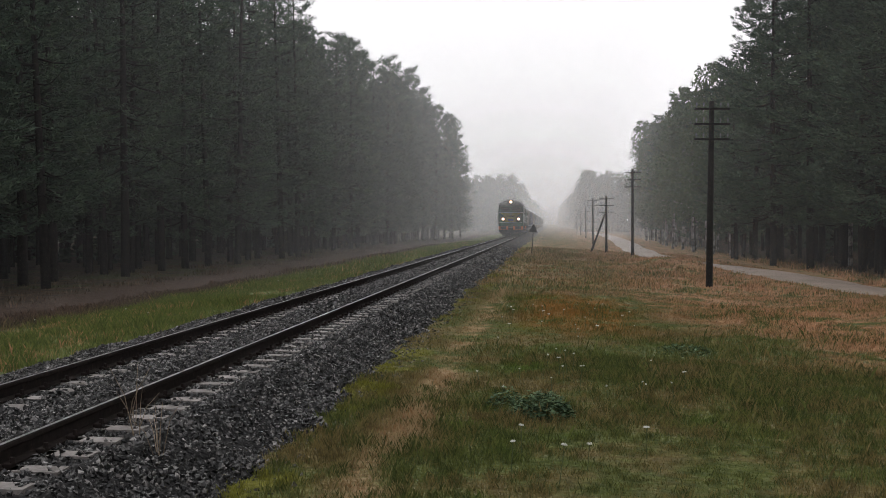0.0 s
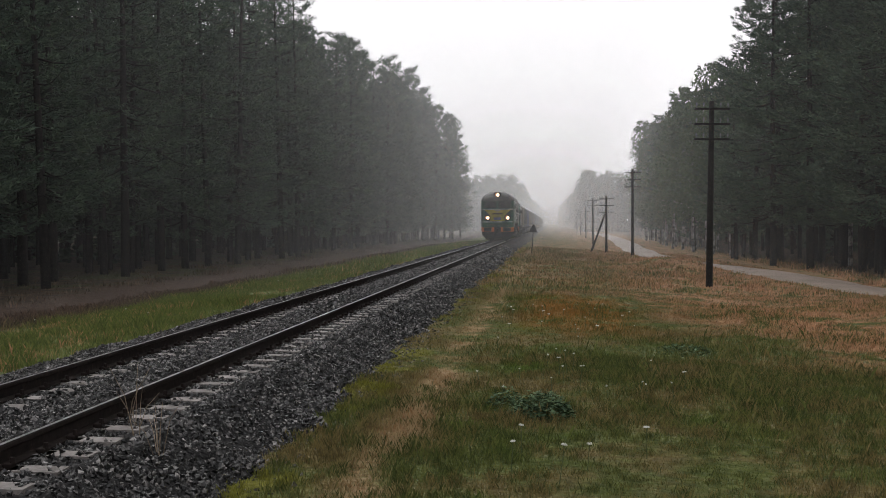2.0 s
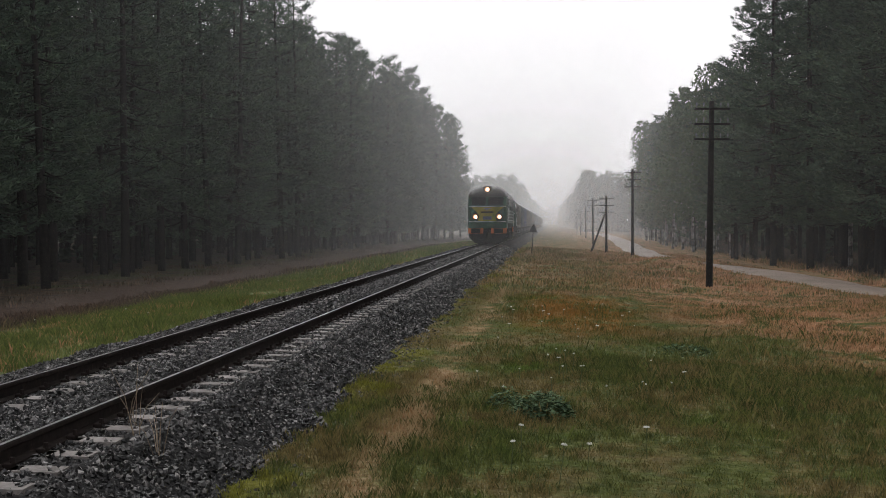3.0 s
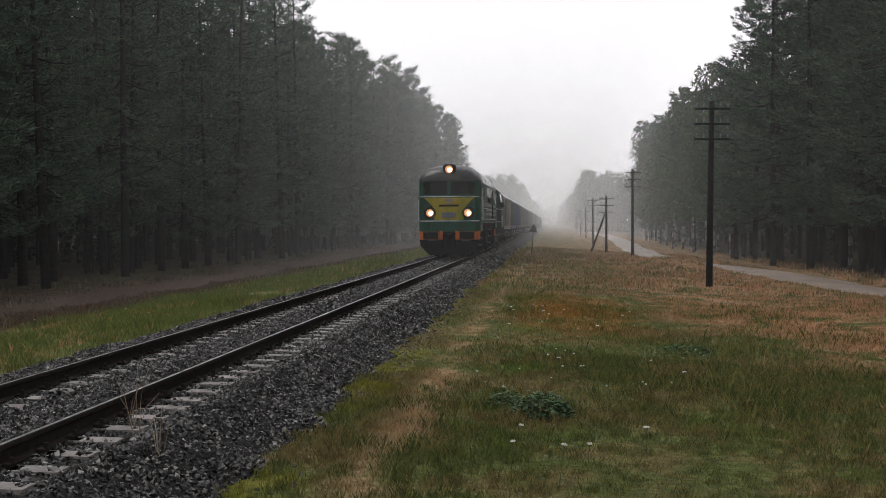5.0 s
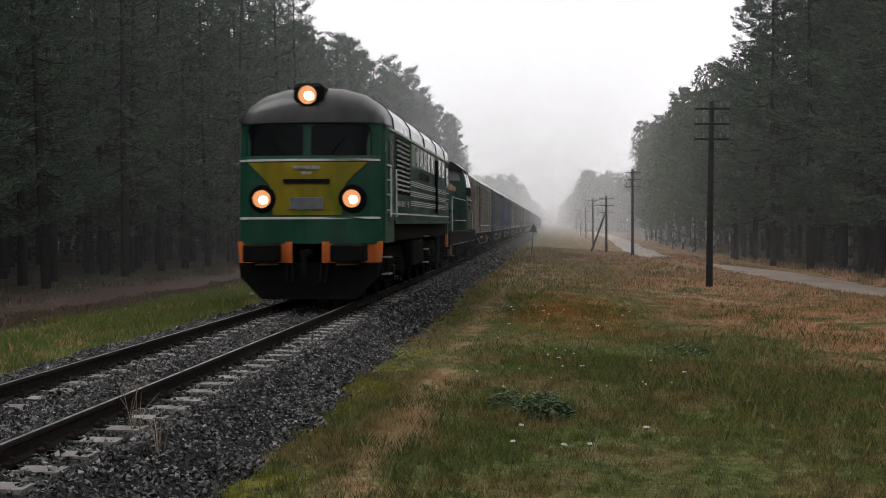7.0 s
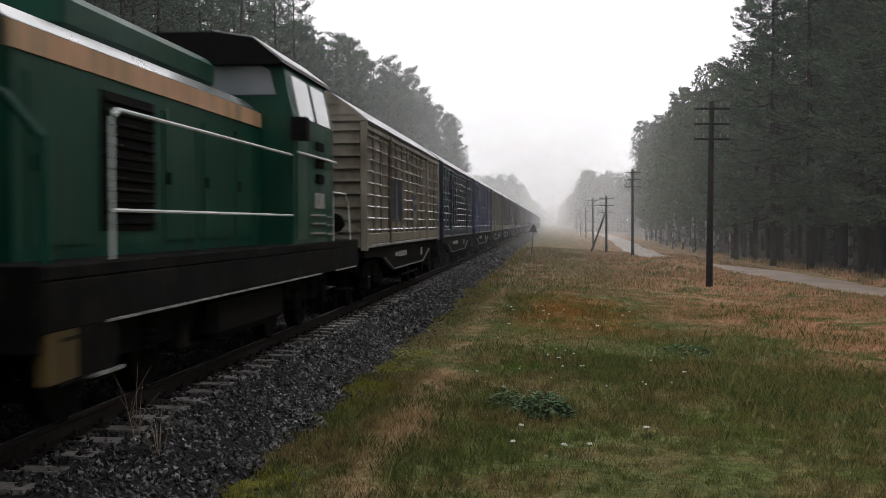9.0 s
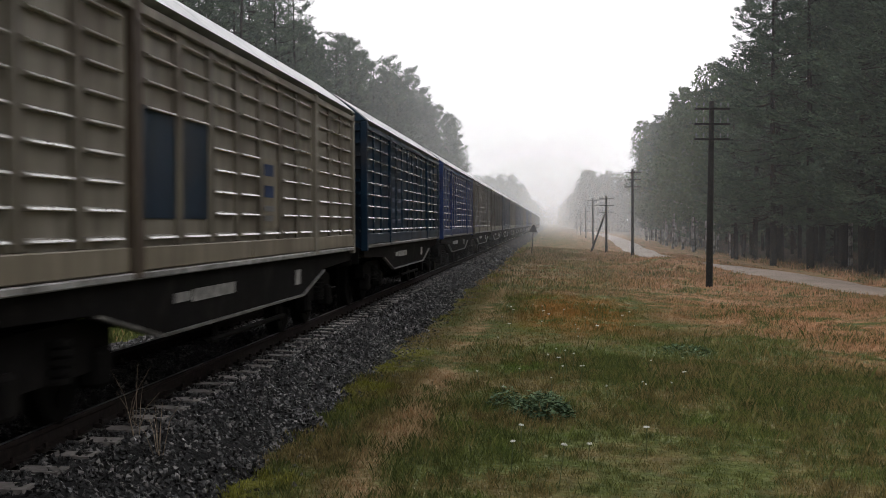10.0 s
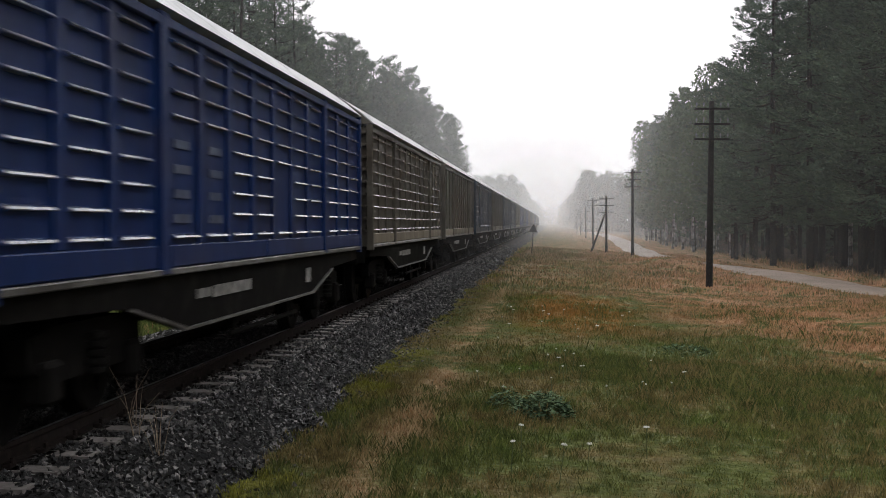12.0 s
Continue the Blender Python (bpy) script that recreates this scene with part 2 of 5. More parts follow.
def prism(profile, axis, lo, hi):
    """A profile of (u, v) drawn along an axis: 'y' takes (x, z), 'x' takes (y, z), 'z' takes (x, y)."""
    bm = bmesh.new()
    put = {"y": lambda u, v, w: (u, w, v), "x": lambda u, v, w: (w, u, v), "z": lambda u, v, w: (u, v, w)}[axis]
    a = [bm.verts.new(put(u, v, lo)) for u, v in profile]
    b = [bm.verts.new(put(u, v, hi)) for u, v in profile]
    n = len(profile)
    for k in range(n):
        bm.faces.new((a[k], a[(k + 1) % n], b[(k + 1) % n], b[k]))
    bm.faces.new(a[::-1])
    bm.faces.new(b)
    bmesh.ops.recalc_face_normals(bm, faces=bm.faces[:])
    return bm


# ---- ground ----
def smooth(v, lo, hi):
    s = np.clip((v - lo) / (hi - lo), 0, 1)
    return s * s * (3 - 2 * s)


def ground_z(x, y):
    """The height of the ground below the rail heads."""
    x, y = np.asarray(x, float), np.asarray(y, float)
    z = -0.56 - 0.30 * smooth(x, 4.0, 13.0) - 0.10 * smooth(x, 13, 22)
    z = z - 0.18 * smooth(y, 60, 105) * smooth(x, 4, 10) * (1 - smooth(y, 130, 190))
    z = np.where(x < 0, -0.52 - 0.42 * smooth(-x, 3.2, 9.0) - 0.1 * smooth(-x, 12, 30), z)
    z = z + 0.5 * np.exp(-((x - 11.4) / 2.1) ** 2 - ((y - 71.0) / 6.5) ** 2)
    z = z + 0.05 * np.sin(x * 0.55 + 1.3 * np.sin(y * 0.09)) * np.sin(y * 0.21 + 0.7) * smooth(np.abs(x), 3, 6)
    z = z + 0.02 * np.sin(x * 2.3 + y * 0.7) * np.sin(y * 1.3 - x) * smooth(np.abs(x), 2.8, 4)
    return z


def axis_steps(spans):
    out = []
    for lo, hi, n in spans:
        out += list(np.linspace(lo, hi, n, endpoint=False))
    return np.array(out + [spans[-1][1]])


def ground_sheet():
    xs = axis_steps([(-900, -60, 12), (-60, -12, 24), (-12, 24, 72), (24, 60, 14), (60, 900, 12)])
    ys = axis_steps([(-300, -6, 12), (-6, 60, 110), (60, 200, 70), (200, 500, 40), (500, 2600, 12)])
    gx, gy = np.meshgrid(xs, ys)
    gz = ground_z(gx, gy)
    v = np.stack([gx, gy, gz], -1).reshape(-1, 3)
    nx, ny = len(xs), len(ys)
    i = (np.arange(ny - 1)[:, None] * nx + np.arange(nx - 1)).reshape(-1)
    f = np.stack([i, i + 1, i + nx + 1, i + nx], -1)
    return tagged(from_arrays("ground", v, f, GROUND, smooth=True), "rough meadow beside the line with bare and littered forest floor", "ground", kind="structure")


ground_sheet()
ROAD_DIRT = material("wet_dirt_road", [(0.3, (0.085, 0.062, 0.048)), (0.5, (0.15, 0.115, 0.092)), (0.75, (0.22, 0.175, 0.145))], 0.8, 7, 0.5, bump=0.5, bump_scale=6, bump_dist=0.04, object_space=False)


def spline(points, n):
    """Smooth points through a few given ones (Catmull-Rom)."""
    P = np.array(points, float)
    P = np.vstack([2 * P[0] - P[1], P, 2 * P[-1] - P[-2]])
    out = []
    for i in range(1, len(P) - 2):
        for t in np.linspace(0, 1, n, endpoint=False):
            a, b, c, d = P[i - 1:i + 3]
            out.append(0.5 * (2 * b + (c - a) * t + (2 * a - 5 * b + 4 * c - d) * t * t + (3 * b - a - 3 * c + d) * t ** 3))
    return np.array(out + [P[-2]])


def dirt_road():
    line = spline([(24.0, 10), (18.6, 34), (16.6, 46), (15.6, 57), (14.4, 67), (13.3, 79), (12.7, 93), (12.9, 118), (14.2, 170), (15.5, 260), (16, 420)], 10)
    d = np.gradient(line, axis=0)
    d /= np.linalg.norm(d, axis=1)[:, None]
    side = np.stack([d[:, 1], -d[:, 0]], 1)
    v, cols = [], np.linspace(-1.35, 1.35, 9)
    for c in cols:
        wob = c + 0.12 * np.sin(np.arange(len(line)) * 0.9 + c) * (abs(c) > 1)
        p = line + side * wob[:, None]
        lift = 0.05 - 0.045 * math.exp(-((abs(c) - 0.72) / 0.25) ** 2) - 0.05 * (abs(c) > 1.2)
        v.append(np.column_stack([p, ground_z(p[:, 0], p[:, 1]) + lift]))
    v = np.stack(v, 1)
    n, m = v.shape[:2]
    i = (np.arange(n - 1)[:, None] * m + np.arange(m - 1)).reshape(-1)
    f = np.stack([i, i + 1, i + m + 1, i + m], -1)
    return tagged(from_arrays("road", v.reshape(-1, 3), f, ROAD_DIRT, smooth=True), "pale wet dirt road with two wheel ruts", "dirt road", kind="structure")


dirt_road()

# ---- the railway ----
SLEEPER_STEP = 0.605
FIRST_SLEEPER = 8.8
TRACK_END = 700.0
BED_Z = -0.185


def ballast_profile(x, y=0.0):
    """Height of the stone bed: flat shoulders, then a slope with an uneven toe."""
    ax = np.abs(x) + np.clip(np.abs(x) - 1.3, 0, 1) * (0.07 * np.sin(y * 1.1 + x) + 0.07 * np.sin(y * 2.7 + 1.0) + 0.05 * np.sin(y * 5.3 + 2 * x) + 0.06 * np.sin(y * 0.37))
    ax = ax - 0.28 * (np.asarray(x) < -1.3)
    return BED_Z - 0.455 * np.clip((ax - 1.45) / 0.85, 0, 2) + 0.012 * np.sin(x * 9)


def ballast_bed():
    xs = np.linspace(-2.75, 2.45, 38)
    ys = axis_steps([(-60, 8, 20), (8, 60, 150), (60, TRACK_END, 120)])
    gx, gy = np.meshgrid(xs, ys)
    rng = np.random.default_rng(4)
    gz = ballast_profile(gx, gy) + rng.normal(0, 0.008, gx.shape)
    v = np.stack([gx + rng.normal(0, 0.015, gx.shape), gy, gz], -1).reshape(-1, 3)
    nx, ny = len(xs), len(ys)
    i = (np.arange(ny - 1)[:, None] * nx + np.arange(nx - 1)).reshape(-1)
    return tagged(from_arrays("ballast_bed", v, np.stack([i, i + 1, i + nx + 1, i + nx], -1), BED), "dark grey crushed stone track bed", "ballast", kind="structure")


def rails():
    head = [(-0.036, -0.012), (-0.03, 0.0), (0.03, 0.0), (0.036, -0.012), (0.036, -0.036)]
    prof = head + [(0.010, -0.052), (0.010, -0.138), (0.072, -0.156), (0.072, -0.172), (-0.072, -0.172), (-0.072, -0.156), (-0.010, -0.138), (-0.010, -0.052), (-0.036, -0.036)]
    for sx in (-0.753, 0.753):
        rail = empty("rail", pose(sx, 0, 0), label="rusty steel rail with a polished running surface", category="rail", group="rails", kind="structure")
        part("web", prism(prof, "y", -60, TRACK_END), RAIL_SIDE, rail)
        part("running_surface", box(-0.010, 0.024, -60, TRACK_END, 0.0008, 0.002), RAIL_TOP, rail, "polished running surface")


ballast_bed()
rails()


def sleeper_mesh():
    prof = [(-1.25, 0.0), (-1.25, 0.055), (-0.95, 0.06), (-0.40, 0.06), (-0.28, -0.02), (0.28, -0.02), (0.40, 0.06), (0.95, 0.06), (1.25, 0.055), (1.25, 0.0)]
    bm = bmesh.new()
    rows = []
    for x, z in prof[1:-1]:
        rows.append([bm.verts.new((x, sy * w, zz)) for sy, w, zz in ((-1, 0.145, -0.12), (-1, 0.115, z), (1, 0.115, z), (1, 0.145, -0.12))])
    for a, b in zip(rows, rows[1:]):
        for k in range(3):
            bm.faces.new((a[k], b[k], b[k + 1], a[k + 1]))
    bm.faces.new(rows[0])
    bm.faces.new(rows[-1][::-1])
    me = bpy.data.meshes.new("sleeper")
    bm.to_mesh(me)
    bm.free()
    me.materials.append(CONCRETE)
    return me

# ---- trees ----
def needle_tufts(rng, centres, ways, size, per, up=0.35, wide=1.0):
    """Sprays of thin triangles round each centre, leaning the way the twig points."""
    n = len(centres)
    c = np.repeat(centres, per, 0)
    w = np.repeat(ways, per, 0)
    d = rng.normal(0, 1, (n * per, 3)) * [1, 1, 0.5] + w * 1.3 + [0, 0, up]
    d /= np.linalg.norm(d, axis=1)[:, None]
    s = rng.normal(0, 1, (n * per, 3))
    s = np.cross(d, s)
    s /= np.linalg.norm(s, axis=1)[:, None] + 1e-9
    ln = size * rng.uniform(0.6, 1.3, (n * per, 1))
    wd = ln * rng.uniform(0.16, 0.30, (n * per, 1)) * wide
    base = c + rng.normal(0, size * 0.25, (n * per, 3))
    if wide < 0.6:
        v = np.stack([base - s * wd, base + s * wd, base + d * ln], 1).reshape(-1, 3)
        i = np.arange(n * per) * 3
        return v, np.stack([i, i + 1, i + 2], -1)
    v = np.stack([base - s * wd * 0.5, base + d * ln * 0.55 + s * wd, base + d * ln, base + d * ln * 0.5 - s * wd], 1).reshape(-1, 3)
    i = np.arange(n * per) * 4
    return v, np.stack([i, i + 1, i + 2, i + 3], -1)


def tube(pts, radii, n=5):
    pts = np.asarray(pts, float)
    d = np.gradient(pts, axis=0)
    d /= np.linalg.norm(d, axis=1)[:, None] + 1e-9
    ref = np.where(np.abs(d[:, 2:3]) > 0.8, [[1.0, 0, 0]], [[0, 0, 1.0]])
    a = np.cross(d, ref)
    a /= np.linalg.norm(a, axis=1)[:, None] + 1e-9
    b = np.cross(d, a)
    ang = np.arange(n) * math.tau / n
    v = pts[:, None] + (a[:, None] * np.cos(ang)[None, :, None] + b[:, None] * np.sin(ang)[None, :, None]) * np.asarray(radii)[:, None, None]
    m = len(pts)
    i, k = np.meshgrid(np.arange(m - 1), np.arange(n), indexing="ij")
    f = np.stack([i * n + k, i * n + (k + 1) % n, (i + 1) * n + (k + 1) % n, (i + 1) * n + k], -1).reshape(-1, 4)
    return v.reshape(-1, 3), f


class Heap:
    def __init__(self):
        self.v, self.f, self.n = [], [], 0

    def add(self, vf):
        v, f = vf
        self.v.append(v)
        self.f.append(f + self.n)
        self.n += len(v)

    def arrays(self):
        return np.vstack(self.v), np.vstack(self.f)


def pine_arrays(seed, height, low=0.3, spread=3.0, limbs=44, tufts=20, per=10, tuft=0.48, thin=False):
    """Trunk with limbs, and needles: arrays for both."""
    rng = np.random.default_rng(seed)
    wood, green = Heap(), []
    k = np.linspace(0, 1, 9)
    sway = np.cumsum(rng.normal(0, 0.05, (9, 2)), 0) * height / 20
    trunk = np.column_stack([sway * k[:, None], k * height])
    wood.add(tube(trunk[::2] if thin else trunk, (0.20 * height / 20 * (1.08 - k) + 0.02)[::2 if thin else 1], 5 if thin else 7))
    ways, cents = [], []
    for j in range(limbs):
        h = low + (1 - low) * ((j + rng.uniform(0, 1)) / limbs)
        az = j * 2.4 + rng.normal(0, 0.5)
        crown = math.sin(min(1.0, (1 - h) / (1 - low) * 1.15 + 0.08) * math.pi * 0.62)
        reach = spread * crown * rng.uniform(0.55, 1.15) + 0.25
        if h < low + 0.12:
            reach *= rng.uniform(0.4, 1.0)
        rise = (-0.10 + 0.55 * (h - low) / (1 - low)) + rng.normal(0, 0.1)
        s = np.linspace(0, 1, 5)
        start = np.array([np.interp(h, k, trunk[:, 0]), np.interp(h, k, trunk[:, 1]), h * height])
        out = np.array([math.cos(az), math.sin(az), 0])
        line = start + s[:, None] * out * reach + np.array([0, 0, 1]) * (s * rise * reach + 0.22 * reach * s ** 2.2 * (0.3 if h < 0.5 else 1) - 0.10 * reach * np.sin(s * math.pi))[:, None]
        if not thin:
            wood.add(tube(line, (0.05 * reach / 3 + 0.012) * (1.05 - s), 3))
        m = max(3, int(tufts * (0.35 + reach / spread)))
        pads = rng.uniform(0.35, 1.0, max(2, int(2 + reach)))
        u = np.clip(pads[rng.integers(0, len(pads), m)] + rng.normal(0, 0.07, m), 0.2, 1.08)
        p = np.column_stack([np.interp(u, s, line[:, q]) for q in range(3)])
        lat = np.array([-out[1], out[0], 0])
        off = (np.round(rng.normal(0, 0.9, m)) * 0.16 + rng.normal(0, 0.05, m)) * reach * u
        p = p + lat * off[:, None] + rng.normal(0, 0.13, (m, 3)) * [1, 1, 0.45]
        cents.append(p)
        ways.append(np.tile(out * 0.8, (m, 1)) + lat * np.sign(off)[:, None] * 0.5)
    top = trunk[-1] + rng.normal(0, 0.12, (6, 3)) - np.array([0, 0, 0.3])
    cents.append(top)
    ways.append(np.tile([0, 0, 0.6], (6, 1)))
    return wood.arrays(), needle_tufts(rng, np.vstack(cents), np.vstack(ways), tuft, per, wide=1.0 if thin else 0.42)


def shelf_pine_arrays(seed, height, low=0.18, spread=3.4, limbs=80, twigs=7, tufts=4, per=6, size=0.30):
    """A pine whose limbs carry flat sprays of twigs, with short needle tufts along each twig."""
    rng = np.random.default_rng(seed)
    wood, cents, ways = Heap(), [], []
    k = np.linspace(0, 1, 9)
    sway = np.cumsum(rng.normal(0, 0.05, (9, 2)), 0) * height / 20
    trunk = np.column_stack([sway * k[:, None], k * height])
    wood.add(tube(trunk, 0.19 * height / 20 * (1.08 - k) + 0.015, 7))
    s = np.linspace(0, 1, 5)
    for j in range(limbs):
        h = low + (0.985 - low) * ((j + rng.uniform(0, 1)) / limbs)
        rel = (h - low) / (1 - low)
        az = (j % 5) * math.tau / 5 + (j // 5) * 0.7 + rng.normal(0, 0.3)
        reach = spread * (0.10 + 0.95 * (1 - rel) ** 0.62) * rng.uniform(0.45, 1.15) * (0.75 + 0.25 * min(1.0, rel * 5)) + 0.15
        rise = -0.16 + 0.75 * rel ** 1.6 + rng.normal(0, 0.09)
        start = np.array([np.interp(h, k, trunk[:, 0]), np.interp(h, k, trunk[:, 1]), h * height])
        out = np.array([math.cos(az), math.sin(az), 0])
        lat = np.array([-out[1], out[0], 0])
        lift = s * rise * reach + 0.16 * reach * s ** 2.5 - 0.09 * reach * np.sin(s * math.pi)
        line = start + s[:, None] * out * reach + np.array([0, 0, 1]) * lift[:, None]
        wood.add(tube(line, (0.045 * reach / 3 + 0.012) * (1.05 - s), 3))
        n = max(3, int(twigs * (0.5 + 0.6 * reach / spread)))
        u = np.sort(rng.uniform(0.28, 1.0, n))
        u[-1] = 1.0
        base = np.column_stack([np.interp(u, s, line[:, q]) for q in range(3)])
        side = np.where(np.arange(n) % 2, 1.0, -1.0)
        side[-1] = 0.0
        d = out * 0.75 + lat * side[:, None] * rng.uniform(0.6, 1.1, (n, 1)) + np.array([0, 0, 1]) * rng.normal(0.12 + 0.35 * rel, 0.12, (n, 1))
        d /= np.linalg.norm(d, axis=1)[:, None]
        ln = (reach * 0.42 * (1.25 - u) + 0.25)[:, None] * rng.uniform(0.6, 1.2, (n, 1))
        for q in np.linspace(0.15, 1.0, tufts):
            cents.append(base + d * ln * q + rng.normal(0, 0.06, (n, 3)))
            ways.append(d * 0.9)
    cents.append(trunk[-1] + rng.normal(0, 0.08, (8, 3)) - np.array([0, 0, 0.2]))
    ways.append(np.tile([0, 0, 0.9], (8, 1)))
    return wood.arrays(), needle_tufts(rng, np.vstack(cents), np.vstack(ways), size, per, up=0.25, wide=0.5)


def birch_arrays(seed, height, spread=2.3, limbs=34, tufts=26, per=3):
    rng = np.random.default_rng(seed)
    wood = Heap()
    k = np.linspace(0, 1, 9)
    sway = np.cumsum(rng.normal(0, 0.09, (9, 2)), 0) * height / 16
    trunk = np.column_stack([sway * k[:, None], k * height])
    wood.add(tube(trunk, 0.13 * height / 16 * (1.06 - k) + 0.012, 7))
    cents, ways = [], []
    for j in range(limbs):
        h = 0.20 + 0.79 * (j + rng.uniform(0, 1)) / limbs
        az = j * 2.4 + rng.normal(0, 0.6)
        reach = spread * (math.sin(min(1, (1 - h) / 0.7 + 0.12) * math.pi * 0.6)) * rng.uniform(0.5, 1.15) + 0.2
        s = np.linspace(0, 1, 5)
        start = np.array([np.interp(h, k, trunk[:, 0]), np.interp(h, k, trunk[:, 1]), h * height])
        out = np.array([math.cos(az), math.sin(az), 0])
        line = start + s[:, None] * out * reach + np.array([0, 0, 1]) * (0.9 * reach * s - 0.65 * reach * s ** 2.4)[:, None]
        wood.add(tube(line, (0.03 * reach / 2 + 0.008) * (1.05 - s), 3))
        m = int(tufts * (0.4 + reach / spread))
        u = rng.uniform(0.25, 1.05, m)
        p = np.column_stack([np.interp(u, s, line[:, q]) for q in range(3)])
        p = p + rng.normal(0, 0.22 * reach, (m, 3)) * [1, 1, 0.8] - [0, 0, 0.15]
        cents.append(p)
        ways.append(np.tile(out * 0.3 + np.array([0, 0, -0.4]), (m, 1)))
    c = np.vstack(cents)
    v, f = needle_tufts(rng, c, np.vstack(ways), 0.34, per, up=-0.2)
    return wood.arrays(), (v, f)


def tree(kind, arrays, label, category, bark, leaf):
    t = empty(kind, label=label, category=category)
    (wv, wf), (gv, gf) = arrays
    from_arrays("trunk", wv, wf, bark, t, smooth=True)
    from_arrays("crown", gv, gf, leaf, t)
    return t


def stand(protos, places, group):
    """Trees at places (x, y, scale), each with its own turn."""
    rng = random.Random(len(places))
    used = set()
    for i, (x, y, s) in enumerate(places):
        p = protos[rng.randrange(len(protos))]
        m = pose(x, y, float(ground_z(x, y)) - 0.05, rng.uniform(-1.5, 1.5), rng.uniform(-1.5, 1.5), rng.uniform(0, 360))
        if id(p) not in used:
            used.add(id(p))
            ob = p
            ob.matrix_basis = m
        else:
            ob = copy_thing(p, m)
        ob.scale = (s, s, s)
        tagged(ob, group=group)


def woods(name, arrays, places, label, bark, leaf, seed):
    """Deep rows of a wood, which nobody could count."""
    rng = np.random.default_rng(seed)
    wood, green = Heap(), Heap()
    for i, (x, y, s) in enumerate(places):
        (wv, wf), (gv, gf) = arrays[i % len(arrays)]
        a = rng.uniform(0, math.tau)
        R = np.array([[math.cos(a), math.sin(a), 0], [-math.sin(a), math.cos(a), 0], [0, 0, 1]]) * s
        at = np.array([x, y, float(ground_z(x, y)) - 0.05])
        wood.add((wv @ R + at, wf))
        green.add((gv @ R + at, gf))
    t = empty(name, label=label, category="woods", kind="stuff")
    from_arrays("trunk", *wood.arrays(), bark, t, smooth=True)
    from_arrays("crown", *green.arrays(), leaf, t)
    return t


rnd = random.Random(11)
pine_tall = [tree("pine_tree", shelf_pine_arrays(q, h, lo, sp, 84, 7, 4, 6, 0.30), "tall dark green pine at the edge of the wood", "tree", BARK, NEEDLE) for q, h, lo, sp in ((1, 21.5, 0.13, 3.5), (2, 22.5, 0.19, 3.7), (3, 20.5, 0.10, 3.3), (4, 22, 0.16, 3.8))]
pine_far = [tree("pine_tree", shelf_pine_arrays(q, h, lo, sp, 84, 6, 4, 5, 0.52), "tall pine in the mist at the edge of the wood", "tree", BARK, NEEDLE) for q, h, lo, sp in ((5, 21.5, 0.10, 3.4), (6, 23, 0.14, 3.6), (7, 20.0, 0.08, 3.2))]
left_edge = []
y = 38.0
while y < 214:
    left_edge.append((-16.5 + rnd.uniform(-1.6, 1.6), y, rnd.uniform(0.88, 1.04)))
    y += rnd.uniform(2.4, 4.2)
left_edge += [(-15.0, 158.0, 1.08), (-15.6, 178.0, 1.07), (-14.2, 186.0, 0.98), (-13.0, 193.0, 0.96), (-12.2, 199.0, 0.98), (-11.5, 206.0, 0.95), (-12.0, 213.0, 0.92), (-11.2, 221.0, 0.85)]
stand(pine_tall, [q for q in left_edge if q[1] < 112], "pines along the wood west of the line")
stand(pine_far, [q for q in left_edge if q[1] >= 112], "pines along the wood west of the line")
deep_kinds = [pine_arrays(q, h, low=0.14, spread=3.0, limbs=28, tufts=8, per=3, tuft=0.85, thin=True) for q, h in ((21, 21), (22, 22), (23, 20))]
deep = []
for row in range(6):
    y = 24.0 + rnd.uniform(0, 3)
    while y < 218:
        deep.append((-20.5 - row * 4.2 + rnd.uniform(-1.4, 1.4), y, rnd.uniform(0.88, 1.02)))
        y += rnd.uniform(3.2, 5.4)
for i in range(46):
    y = rnd.uniform(150, 224)
    deep.append((-16.5 - rnd.uniform(0, 5) + 2.6 * max(0.0, (y - 180) / 30), y, rnd.uniform(0.72, 0.96)))
woods("pine_wood", deep_kinds, deep, "deep dark pine wood behind the edge trees", BARK, NEEDLE, 5)

pine_right = [tree("pine_tree", shelf_pine_arrays(q, h, lo, sp, 70, 6, 3, 5, 0.48), "tall dark pine beside the dirt road", "tree", BARK, NEEDLE) for q, h, lo, sp in ((31, 16.0, 0.12, 2.8), (32, 15.0, 0.16, 2.6), (33, 16.5, 0.14, 2.9))]
birches = [tree("birch_tree", birch_arrays(q, h, spread=2.1, limbs=44, tufts=34), "slender birch with pale trunk and light green crown", "tree", BIRCH_BARK, LEAF) for q, h in ((41, 15.8), (42, 14.8), (43, 16.6))]
pine_dense = [tree("pine_tree", shelf_pine_arrays(q, h, lo, sp, 96, 8, 4, 7, 0.30), "tall dense dark pine beside the dirt road", "tree", BARK, NEEDLE) for q, h, lo, sp in ((34, 21.0, 0.17, 3.9), (35, 20.0, 0.14, 3.7))]
right_pines, right_birches = [], [(22.2, 75.0, 1.0), (23.4, 77.5, 0.95), (18.5, 108.0, 1.04), (17.7, 116.0, 1.0), (17.6, 124.0, 1.02), (17.3, 131.0, 0.97), (17.6, 142.0, 1.0), (18.0, 176.0, 1.02), (18.4, 183.0, 0.96)]
right_dense = [(17.7, 74.5, 1.0), (18.9, 70.0, 0.95), (19.0, 79.5, 1.02), (18.6, 87.0, 0.86)]
y = 46.0
while y < 84:
    right_dense.append((21.3 + rnd.uniform(-0.9, 1.2), y, rnd.uniform(0.92, 1.05)))
    y += rnd.uniform(2.8, 4.6)
stand(pine_dense, right_dense, "dense pines along the dirt road")
y = 90.0
